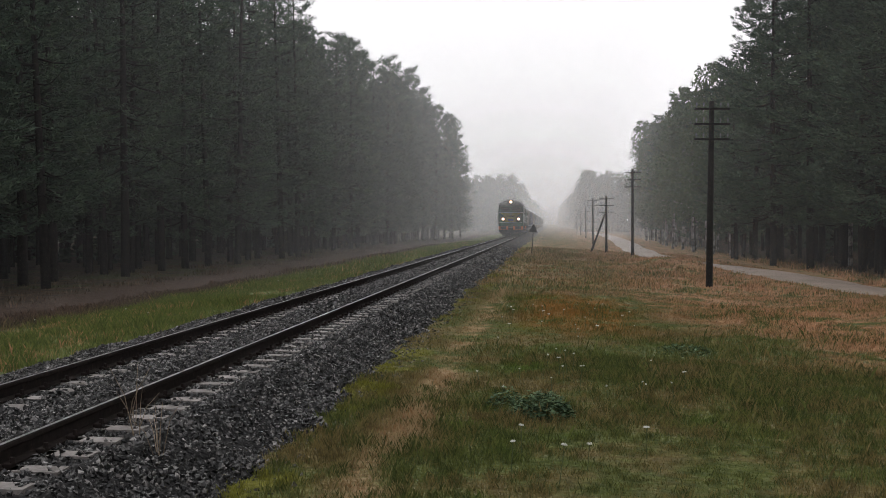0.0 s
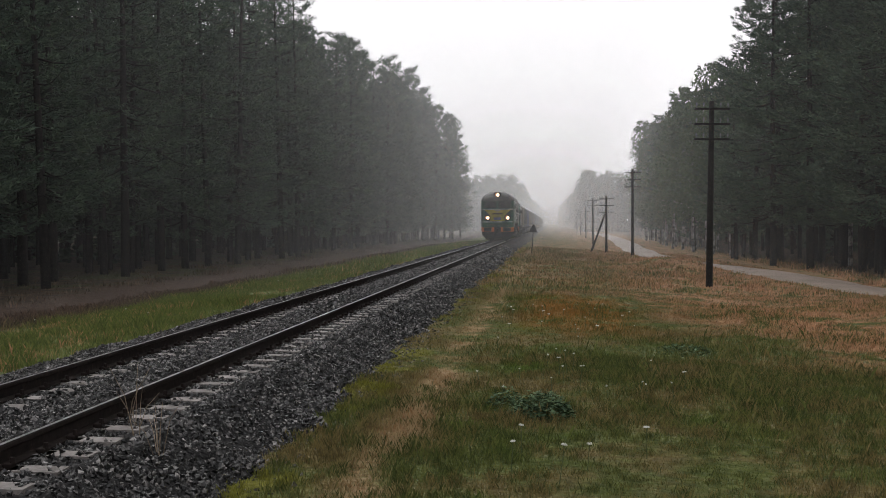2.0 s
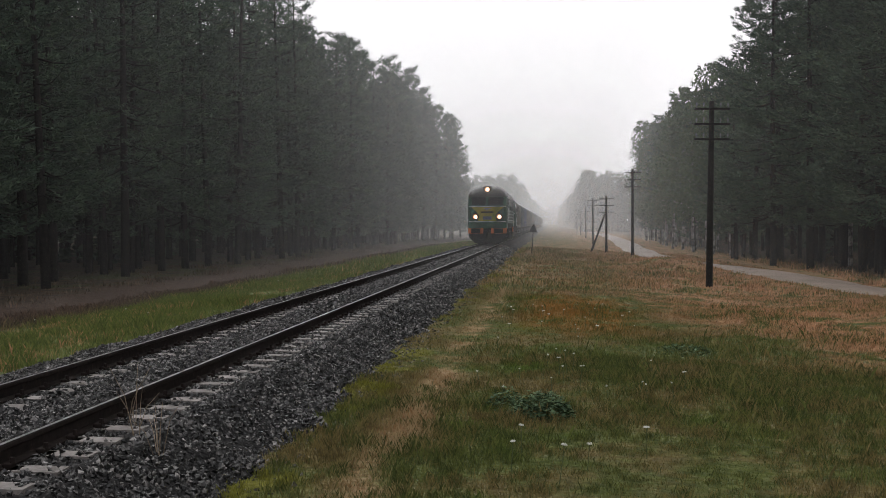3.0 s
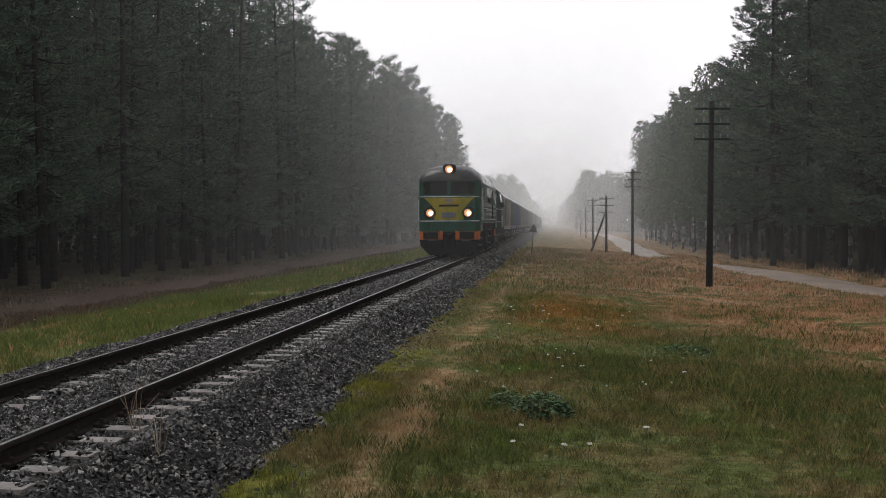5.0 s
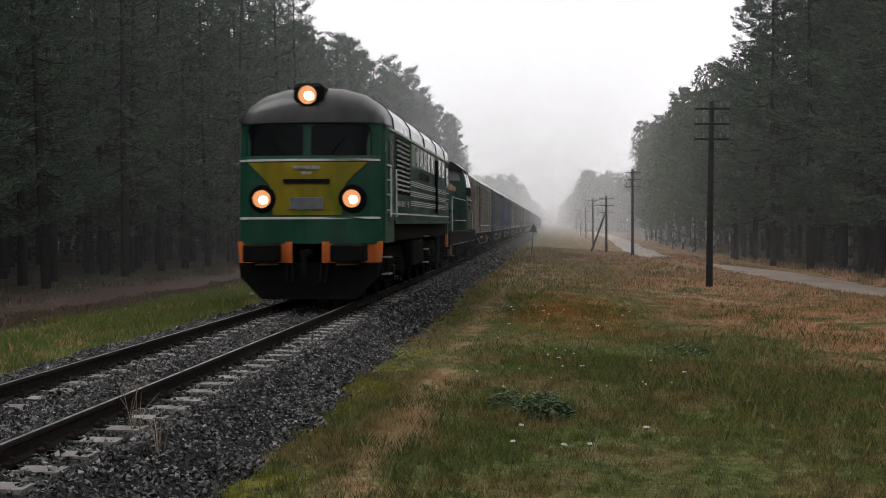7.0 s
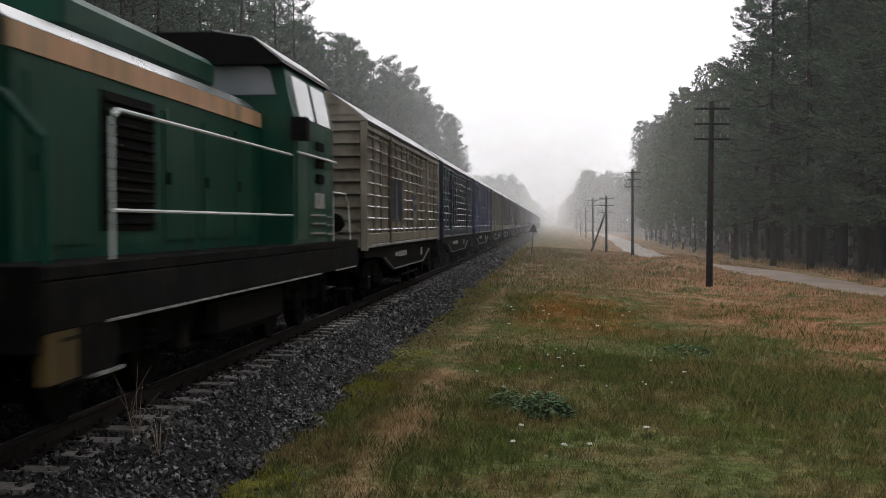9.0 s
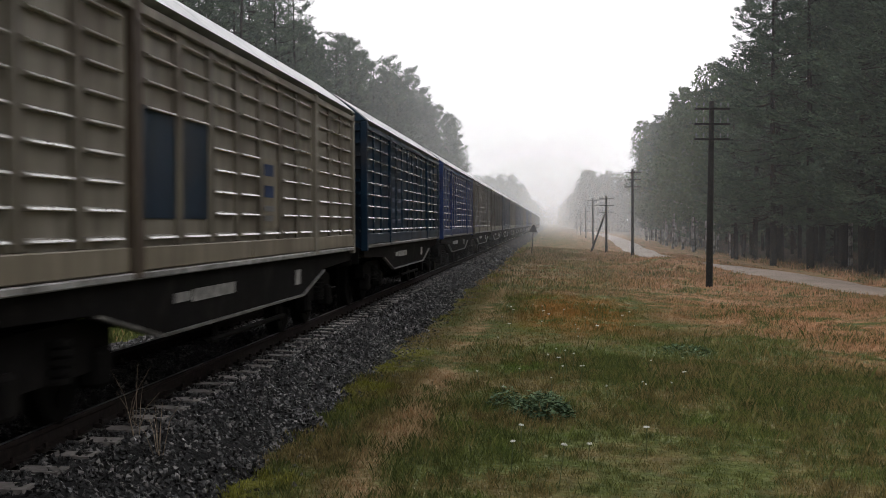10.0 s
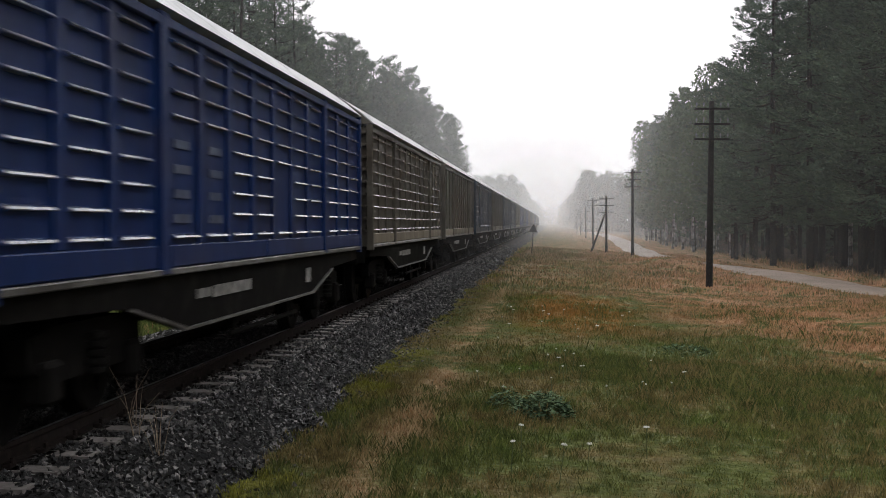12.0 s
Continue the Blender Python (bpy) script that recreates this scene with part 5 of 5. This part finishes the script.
def shunter():
    """The second locomotive, cab to the rear."""
    t = empty("shunting_locomotive", label="dark green shunting locomotive with salmon stripe and white handrails", category="locomotive")
    f0, f1 = 0.0, 13.5
    part("footplate", box(-1.45, 1.45, f0, f1, 1.22, 1.34, 0.02), FRAME_DIRT, t)
    for s in (1, -1):
        a, c = sorted((1.36 * s, 1.45 * s))
        part("frame_side", box(a, c, f0, f1, 0.88, 1.225, 0.01), FRAME_DIRT, t)
        strip(t, "white_line", WORN_WHITE, 1.452 * s, 1.2, 10.0, 0.875, 0.895, 0.012)
        strip(t, "white_line", WORN_WHITE, 1.452 * s, 11.2, 13.2, 0.875, 0.895, 0.012)
    hood = [(-1.0, 1.34), (-1.0, 2.88), (-0.96, 3.08), (-0.78, 3.22), (-0.4, 3.30), (0.4, 3.30), (0.78, 3.22), (0.96, 3.08), (1.0, 2.88), (1.0, 1.34)]
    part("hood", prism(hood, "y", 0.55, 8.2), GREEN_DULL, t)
    # thin grey skin over the green hood: its sky highlight as a paler colour
    top = [(0.965, 3.075), (0.79, 3.225), (0.41, 3.31), (0.0, 3.31), (-0.41, 3.31), (-0.79, 3.225), (-0.965, 3.075), (-0.95, 3.05), (-0.4, 3.27), (0.4, 3.27), (0.95, 3.05)]
    part("hood_top_sheen", prism(top, "y", 0.55, 8.19), ROOF_GREY, t, "pale hood top with wet sheen in its colour")
    part("upper_hood", box(-0.62, 0.62, 2.4, 7.4, 3.25, 3.66, 0.10), GREEN_DULL, t)
    part("chimney", rod((0, 5.9, 3.6), (0, 5.9, 3.78), 0.16, 0.16, 10), BLACK_STEEL, t)
    for s in (1, -1):
        strip(t, "salmon_stripe", TAN, 1.0 * s, 0.5, 8.15, 2.86, 3.05, 0.014, "salmon painted stripe")
        g = strip(t, "grille", BLACK_STEEL, 1.0 * s, 2.3, 3.7, 1.55, 2.75, 0.012)
        for k in range(12):
            a, c = sorted((1.0 * s, 1.04 * s))
            z = 1.6 + k * 0.095
            part("slat", prism([(a, z), (c, z + 0.015), (c, z + 0.03), (a, z + 0.05)], "y", 2.36, 3.64), FRAME_DIRT, g)
        for y0, y1 in ((0.8, 2.1), (4.0, 5.3), (5.4, 6.7), (6.8, 8.0)):
            strip(t, "hood_door", GREEN_DULL, 1.0 * s, y0, y1, 1.45, 2.72, 0.014)
            strip(t, "latch", BLACK_STEEL, 1.015 * s, y0 + 0.08, y0 + 0.16, 2.0, 2.12, 0.02)
        x = 1.40 * s
        handrail(t, [(x, 1.45, 1.34), (x, 1.45, 2.44), (x, 1.62, 2.51), (x, 8.4, 2.51)], 0.017)
        handrail(t, [(x, 1.45, 1.72), (x, 8.4, 1.72)], 0.016)
        handrail(t, [(x, 0.15, 1.34), (x, 0.1, 2.2), (x - 0.25 * s, 0.05, 2.5), (x - 0.9 * s, 0.05, 2.52)], 0.038, "handrail", GREEN_DULL)
        for yy in (1.45, 3.8, 6.1, 8.35):
            handrail(t, [(x, yy, 1.34), (x, yy, 2.5)], 0.014, "post", GREEN_DULL)
    for s in (1, -1):
        a, c = sorted((1.34 * s, 1.44 * s))
        part("step_panel", box(a, c, 0.10, 0.62, 0.52, 1.22, 0.01), OCHRE, t, "faded ochre step panel")
        part("step_panel", box(a, c, 0.64, 1.45, 0.52, 1.22, 0.01), FRAME_DIRT, t, "grimy step panel")
        part("panel_edge", box(*sorted((1.38 * s, 1.46 * s)), 0.9, 1.5, 0.49, 0.515), WORN_WHITE, t)
    # cab
    cab = [(-1.42, 1.34), (-1.42, 3.05), (-1.28, 3.72), (-0.9, 3.98), (-0.4, 4.06), (0.4, 4.06), (0.9, 3.98), (1.28, 3.72), (1.42, 3.05), (1.42, 1.34)]
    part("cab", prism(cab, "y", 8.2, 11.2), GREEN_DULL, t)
    cap = [(x * 1.03, 3.68 + (z - 3.68) * 1.12) for x, z in cab[2:8]] + [(1.26, 3.68), (-1.26, 3.68)]
    part("cab_roof", prism(cap, "y", 8.0, 11.4), BLACK_STEEL, t, "dark cab roof")
    edge = [(1.335, 3.69), (1.345, 3.735), (0.945, 4.04), (0.42, 4.125), (0.42, 4.11), (0.94, 4.025)]
    part("roof_edge", prism(edge, "y", 8.0, 11.42), WAGON_ROOF, t)
    for y, d in ((8.2, -1), (11.2, 1)):
        for s in (1, -1):
            a, c = sorted((y, y + 0.02 * d))
            part("cab_window", prism([(0.12 * s, 3.30 if d < 0 else 2.4), (0.12 * s, 3.82), (0.85 * s, 3.76), (1.12 * s, 3.62), (1.2 * s, 3.30 if d < 0 else 2.4)], "y", a, c), GLASS_SKY, t)
    for s in (1, -1):
        for y0, y1 in ((8.6, 9.65), (9.9, 10.95)):
            prof = [(1.43 * s, 3.05), (1.315 * s, 3.6), (1.275 * s, 3.6), (1.39 * s, 3.05)]
            part("side_window", prism(prof, "y", y0, y1), GLASS_SKY, t, "side window with sky reflection in its colour")
        strip(t, "cab_door", GREEN, 1.42 * s, 8.4, 9.1, 1.4, 3.0, 0.014)
        strip(t, "mirror", BLACK_STEEL, 1.43 * s, 8.1, 8.35, 2.7, 3.0, 0.18)
        handrail(t, [(1.47 * s, 8.3, 2.55), (1.47 * s, 11.2, 2.55)], 0.018)
        for z in (1.46, 1.60, 1.72):
            strip(t, "footstep", WORN_WHITE, 1.40 * s, 9.4, 10.4, z, z + 0.025, 0.05)
            strip(t, "footstep", WORN_WHITE, 1.40 * s, 10.6, 11.1, z - 0.02, z, 0.05)
        strip(t, "label_plate", WORN_WHITE, 1.42 * s, 9.7, 10.4, 1.83, 2.05, 0.014, "white plate with unreadable marks")
        for z in (2.20, 2.42, 2.66):
            strip(t, "footstep", FRAME_DIRT, 1.42 * s, 9.8, 10.3, z, z + 0.12, 0.03)
    # short hood behind the cab
    short = [(-0.95, 1.34), (-0.95, 2.80), (-0.7, 2.98), (0.7, 2.98), (0.95, 2.80), (0.95, 1.34)]
    part("short_hood", prism(short, "y", 11.2, 12.9), GREEN_DULL, t)
    for s in (1, -1):
        strip(t, "salmon_stripe", TAN, 0.95 * s, 11.3, 12.9, 2.62, 2.79, 0.014)
        handrail(t, [(1.38 * s, 11.4, 1.34), (1.38 * s, 11.4, 2.1), (1.38 * s, 12.6, 2.1), (1.38 * s, 12.9, 1.9), (1.38 * s, 13.1, 1.34)], 0.016)
        rim = rod((1.05 * s, 13.35, 1.62), (1.05 * s, 13.5, 1.62), 0.17, 0.17, 14)
        part("rear_lamp", rim, BLACK_STEEL, t)
        for z in (0.5, 0.8, 1.08):
            for yy in (0.3, 12.6):
                a, c = sorted((1.2 * s, 1.44 * s))
                part("footstep", box(a, c, yy, yy + 0.45, z, z + 0.03), FRAME_DIRT, t)
    for y, d in ((f0, -1), (f1, 1)):
        a, c = sorted((y, y + 0.06 * d))
        part("buffer_beam", box(-1.43, 1.43, a, c, 0.75, 1.34, 0.01), FRAME_DIRT, t)
        buffers(t, y + 0.05 * d, d)
    part("fuel_tank", box(-1.25, 1.25, 5.0, 8.4, 0.35, 0.88, 0.1), BLACK_STEEL, t)
    part("frame_plate", box(-1.3, 1.3, 0.1, 13.4, 0.9, 1.22), BLACK_STEEL, t)
    bogie(t, 1.3, 4.6, (1.9, 4.0), 0.525, 0.98)
    bogie(t, 8.9, 12.2, (9.5, 11.6), 0.525, 0.98)
    TRAIN.append((t, 17.15))


OCHRE = paint("faded_ochre_paint", (0.03, 0.022, 0.010), (0.06, 0.042, 0.016), (0.095, 0.066, 0.026), 0.5, 0.6)
# Pale base colour stands in for the sky mirrored in the cab windows.
GLASS_SKY = material("cab_glass_sky_tint", [(0.3, (0.10, 0.11, 0.12)), (0.7, (0.20, 0.21, 0.22))], 0.9, 2, 0.05, spec=1.0)

SCHEMES = {
    "cream": (paint("dirty_cream_wagon_paint", (0.080, 0.072, 0.056), (0.145, 0.131, 0.104), (0.215, 0.198, 0.165), 0.42, 0.75), "dirty cream covered goods wagon with ribbed sides"),
    "navy": (paint("dark_navy_wagon_paint", (0.0012, 0.0080, 0.016), (0.0018, 0.0125, 0.027), (0.004, 0.020, 0.038), 0.42, 0.40), "dark navy covered goods wagon with ribbed sides"),
    "blue": (paint("bright_blue_wagon_paint", (0.0030, 0.0110, 0.050), (0.0040, 0.0165, 0.074), (0.007, 0.025, 0.098), 0.42, 0.30), "bright blue covered goods wagon with ribbed sides"),
    "grey": (paint("grey_brown_wagon_paint", (0.030, 0.027, 0.022), (0.062, 0.057, 0.048), (0.105, 0.098, 0.085), 0.45, 0.65), "weathered grey-brown covered goods wagon"),
}
WL = 14.95
# Glossy wet copies of the wagon paints, lightened to carry the ribs' sky highlights.
LIT_WET_RIB = {
    "cream": paint("lit_wet_cream_rib", (0.104, 0.092, 0.072), (0.152, 0.14, 0.116), (0.2, 0.188, 0.16), 0.24, 0.35, 1.0),
    "navy": paint("lit_wet_navy_rib", (0.006, 0.013, 0.024), (0.009, 0.02, 0.035), (0.015, 0.03, 0.05), 0.24, 0.3, 1.0),
    "blue": paint("lit_wet_blue_rib", (0.004, 0.016, 0.06), (0.006, 0.024, 0.09), (0.01, 0.035, 0.12), 0.24, 0.3, 1.0),
    "grey": paint("lit_wet_grey_rib", (0.045, 0.04, 0.033), (0.075, 0.068, 0.058), (0.11, 0.10, 0.09), 0.24, 0.35, 1.0),
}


def wagon(offset, scheme, ribs=True, turning=False, full=True):
    mat, label = SCHEMES[scheme]
    t = empty("goods_wagon", label=label, category="goods wagon", group="goods wagons of the train")
    side_in = 1.34
    shell = [(-side_in, 1.16), (-side_in, 3.47), (side_in, 3.47), (side_in, 1.16)]
    part("body", prism(shell, "y", 0.06, WL - 0.06), mat, t)
    roof = [(-1.42, 3.44), (-1.42, 3.52), (-1.16, 3.74), (-0.75, 4.03), (-0.4, 4.13), (0, 4.16), (0.4, 4.13), (0.75, 4.03), (1.16, 3.74), (1.42, 3.52), (1.42, 3.44)]
    part("roof", prism(roof[1:-1] + [(1.30, 3.48), (-1.30, 3.48)], "y", 0.10, WL - 0.10), WAGON_ROOF, t, "wet pale roof")
    for sgn, y in ((-1, 0.0), (1, WL)):
        a, c = sorted((y, y - 0.10 * sgn))
        part("gable", prism([(x * 0.985, z - 0.01) for x, z in roof[1:-1]], "y", a, c), mat, t)
        for k in range(9 if full else 0):
            z = 1.45 + k * 0.235
            a, c = sorted((y - 0.06 * sgn, y + 0.015 * sgn))
            part("end_rib", box(-1.26, 1.26, a, c, z, z + 0.05), mat, t)
        for k in range(2 if full else 0):
            z = 3.62 + k * 0.2
            w = 1.2 - 0.35 * k
            a, c = sorted((y - 0.05 * sgn, y + 0.015 * sgn))
            part("end_rib", box(-w, w, a, c, z, z + 0.04), mat, t)
        for s in (1, -1):
            a, c = sorted((1.27 * s, 1.40 * s))
            b0, b1 = sorted((y, y - 0.14 * sgn))
            part("corner_post", box(a, c, b0, b1, 1.10, 3.50, 0.01), mat, t)
    big = (3.35, WL - 3.35 - 0.34)
    flat = {"cream": {0: (1, 2, 3, 4), 1: (1, 2, 3, 4), 4: (1, 2, 3, 4)}, "navy": {0: (1, 2, 3, 4, 5), 1: (1, 2, 3, 4)}, "blue": {0: (1, 2, 3, 4), 1: (1, 2, 3, 4), 4: (1, 2, 3)}}.get(scheme, {})
    for s in (1, -1):
        a, c = sorted((1.33 * s, 1.40 * s))
        part("eave_rail", box(a, c, 0.14, WL - 0.14, 3.36, 3.45, 0.01), mat, t)
        part("sill_rail", box(a, c, 0.14, WL - 0.14, 1.15, 1.21, 0.01), WORN_WHITE if scheme in ("cream", "grey") else PALE_LIP, t)
        for y0, y1 in ((0.16, big[0] - 0.02), (big[0] + 0.36, 7.5), (7.54, big[1] - 0.02), (big[1] + 0.36, WL - 0.16)):
            a2, c2 = sorted((1.34 * s, 1.385 * s))
            part("kick_board", box(a2, c2, y0, y1, 1.22, 1.42, 0.01), KICK if scheme in ("cream", "grey") else mat, t, "pale lower board" if scheme in ("cream", "grey") else "")
        a, c = sorted((1.33 * s, 1.405 * s))
        # the cream wagon's first door post has its shadow put into a darker brown
        for y0 in big:
            part("door_post", box(a, c, y0 + 0.04, y0 + 0.28, 1.16, 3.48, 0.008), SHADED_POST if scheme == "cream" and y0 < 5 else mat, t, "door post darkened by painted shade" if scheme == "cream" and y0 < 5 else "")
        posts = []
        for lo, hi, n in ((0.14, big[0], 3), (big[0] + 0.34, big[1], 7), (big[1] + 0.34, WL - 0.14, 3)):
            ed = np.linspace(lo, hi, n + 1)
            posts += list(ed[1:-1])
            if not (full and s > 0) and not (s > 0 and ribs):
                continue
            for col, (p0, p1) in enumerate(zip(ed, ed[1:])):
                for k in range(9 if ribs else 0):
                    if n == 7 and k in flat.get(col, ()):
                        continue
                    z = 1.50 + k * 0.222
                    x0, x1 = 1.335 * s, 1.372 * s
                    bm = prism([(x0, z - 0.03), (x1 + 0.016 * s, z - 0.022), (x1 + 0.020 * s, z - 0.014), (x1 + 0.006 * s, z + 0.004), (x0, z + 0.022)], "y", p0 + 0.15, p1 - 0.15)
                    part("rib", bm, LIT_WET_RIB[scheme], t)
        a, c = sorted((1.335 * s, 1.372 * s))
        for p in posts:
            part("post", box(a, c, p - 0.11, p + 0.11, 1.42, 3.37, 0.01), SHADED_CREAM if scheme == "cream" else mat, t)
        a, c = sorted((1.20 * s, 1.32 * s))
        belly = [(0.1, 1.14), (WL - 0.1, 1.14), (WL - 0.1, 0.98), (WL - 2.6, 0.92), (WL - 4.3, 0.62), (4.3, 0.62), (2.6, 0.92), (0.1, 0.98)]
        part("frame_side", prism(belly, "x", a, c), FRAME_DIRT, t)
        lip = [(2.7, 0.895), (4.3, 0.605), (WL - 4.3, 0.605), (WL - 2.7, 0.895), (WL - 2.7, 0.915), (WL - 4.32, 0.63), (4.32, 0.63), (2.7, 0.915)]
        a, c = sorted((1.30 * s, 1.36 * s))
        part("frame_lip", prism(lip, "x", a, c), PALE_LIP, t)
        if full:
            a, c = sorted((1.31 * s, 1.335 * s))
            for y0, y1, z0, z1 in ((4.7, 5.2, 0.88, 0.97), (5.3, 6.9, 0.86, 0.98), (10.2, 10.5, 0.78, 0.98)):
                part("marking", box(a, c, y0, y1, z0, z1), WORN_WHITE, t, "scuffed pale marking")
            part("brake_rod", rod((1.3 * s, 6.0, 0.42), (1.3 * s, 9.5, 0.42), 0.03, 0.03, 6), FRAME_DIRT, t)
            for yy in (6.2, 9.3):
                part("hanger", box(*sorted((1.27 * s, 1.31 * s)), yy, yy + 0.06, 0.36, 0.66), FRAME_DIRT, t)
    if scheme == "cream" and full:
        for p0 in (big[0] + 0.40, big[0] + 1.52):
            strip(t, "panel", SCHEMES["navy"][0], 1.345, p0, p0 + 0.94, 1.66, 2.62, 0.01, "dark blue panel")
        y0 = big[0] + 0.34 + (big[1] - big[0] - 0.34) / 7 * 4
        strip(t, "label_panel", KICK, 1.342, y0 + 0.12, y0 + 0.96, 1.56, 2.40, 0.010, "pale cream label panel")
        for k in range(2):
            strip(t, "marking", NAVY_MARK, 1.352, y0 + 0.24, y0 + 0.72, 1.93 + 0.26 * k, 2.07 + 0.26 * k, 0.006, "dark blue marking")
        for k, w in enumerate((0.44, 0.52)):
            strip(t, "marking", PLATE_GREY, 1.352, y0 + 0.24, y0 + 0.24 + w, 1.64 + 0.12 * k, 1.71 + 0.12 * k, 0.006)
    if scheme in ("blue", "navy") and full:
        for y0, w in ((big[0] + 0.55, 0.55), (big[0] + 1.75, 0.5)):
            for k in range(4):
                strip(t, "marking", MARK_PALE, 1.342, y0, y0 + w - 0.05 * (k % 2), 1.62 + 0.23 * k, 1.70 + 0.23 * k, 0.01)
    part("underframe", box(-1.2, 1.2, -0.27, WL + 0.27, 0.95, 1.15), BLACK_STEEL, t)
    for y in (-0.30, WL + 0.26):
        part("headstock", box(-1.28, 1.28, y, y + 0.04, 0.86, 1.18, 0.01), FRAME_DIRT, t)
    part("brake_cylinder", rod((0.2, 6.4, 0.75), (0.2, 7.4, 0.75), 0.22, 0.22, 12), BLACK_STEEL, t)
    for y, d in ((-0.28, -1), (WL + 0.28, 1)):
        buffers(t, y, d)
    bogie(t, 1.15, 3.55, (1.45, 3.25), 0.46, 0.86, turning, big=False)
    bogie(t, WL - 3.55, WL - 1.15, (WL - 3.25, WL - 1.45), 0.46, 0.86, turning, big=False)
    TRAIN.append((t, offset))
    return t


# Darker than the cream panels: grime, plus the posts' shading put into the colour.
SHADED_CREAM = paint("grimy_shaded_cream_post", (0.05, 0.044, 0.033), (0.085, 0.075, 0.057), (0.13, 0.117, 0.092), 0.45, 0.7)
KICK = paint("pale_beige_board", (0.10, 0.085, 0.062), (0.155, 0.135, 0.10), (0.21, 0.185, 0.145), 0.45, 0.5)
# Cream wagon's door post, with the shade on it mixed into the paint.
SHADED_POST = paint("shaded_door_post", (0.03, 0.022, 0.015), (0.05, 0.038, 0.027), (0.08, 0.062, 0.045), 0.5, 0.5)
# Patchy paler grey for the frame's lower lip and the sill rail.
PALE_LIP = material("pale_frame_lip", [(0.35, (0.02, 0.019, 0.018)), (0.55, (0.08, 0.077, 0.073)), (0.8, (0.2, 0.195, 0.19))], 3, 7, 0.5)
NAVY_MARK = paint("faded_navy_marking", (0.006, 0.016, 0.05), (0.010, 0.026, 0.078), (0.03, 0.05, 0.11), 0.5, 0.2)
MARK_PALE = material("faded_blue_marks", [(0.35, (0.015, 0.022, 0.05)), (0.6, (0.05, 0.065, 0.11)), (0.8, (0.12, 0.14, 0.19))], 5, 6, 0.5)

main_locomotive()
shunter()
ORDER = ["cream", "navy", "blue", "grey", "grey", "navy", "grey", "navy", "navy", "grey", "blue", "navy", "blue", "grey", "navy", "navy", "grey", "blue", "navy", "grey", "navy", "blue", "navy"]
STEP = 16.4
made = {}
for i, scheme in enumerate(ORDER):
    at = 32.1 + STEP * i
    if i < 5:
        first = wagon(at, scheme, ribs=(i != 4), turning=i < 4)
        if i in (1, 2, 3, 4):
            made[scheme] = first
    else:
        TRAIN.append((copy_thing(made[scheme], pose(0, at, 0)), at))


def motions():
    """The train runs down the line and slows; its wheels turn with the way gone."""
    times = [i * 0.5 for i in range(25)]
    for thing, at in TRAIN:
        walk(thing, [(t, pose(0, way(t) + at, 0)) for t in times])
    ticks = [i / 30 for i in range(361)]
    for wheel, y, r in WHEELS:
        walk(wheel, [(t, pose(0, y, r, math.degrees((Y0 - way(t)) / r) % 360.0)) for t in ticks])


motions()
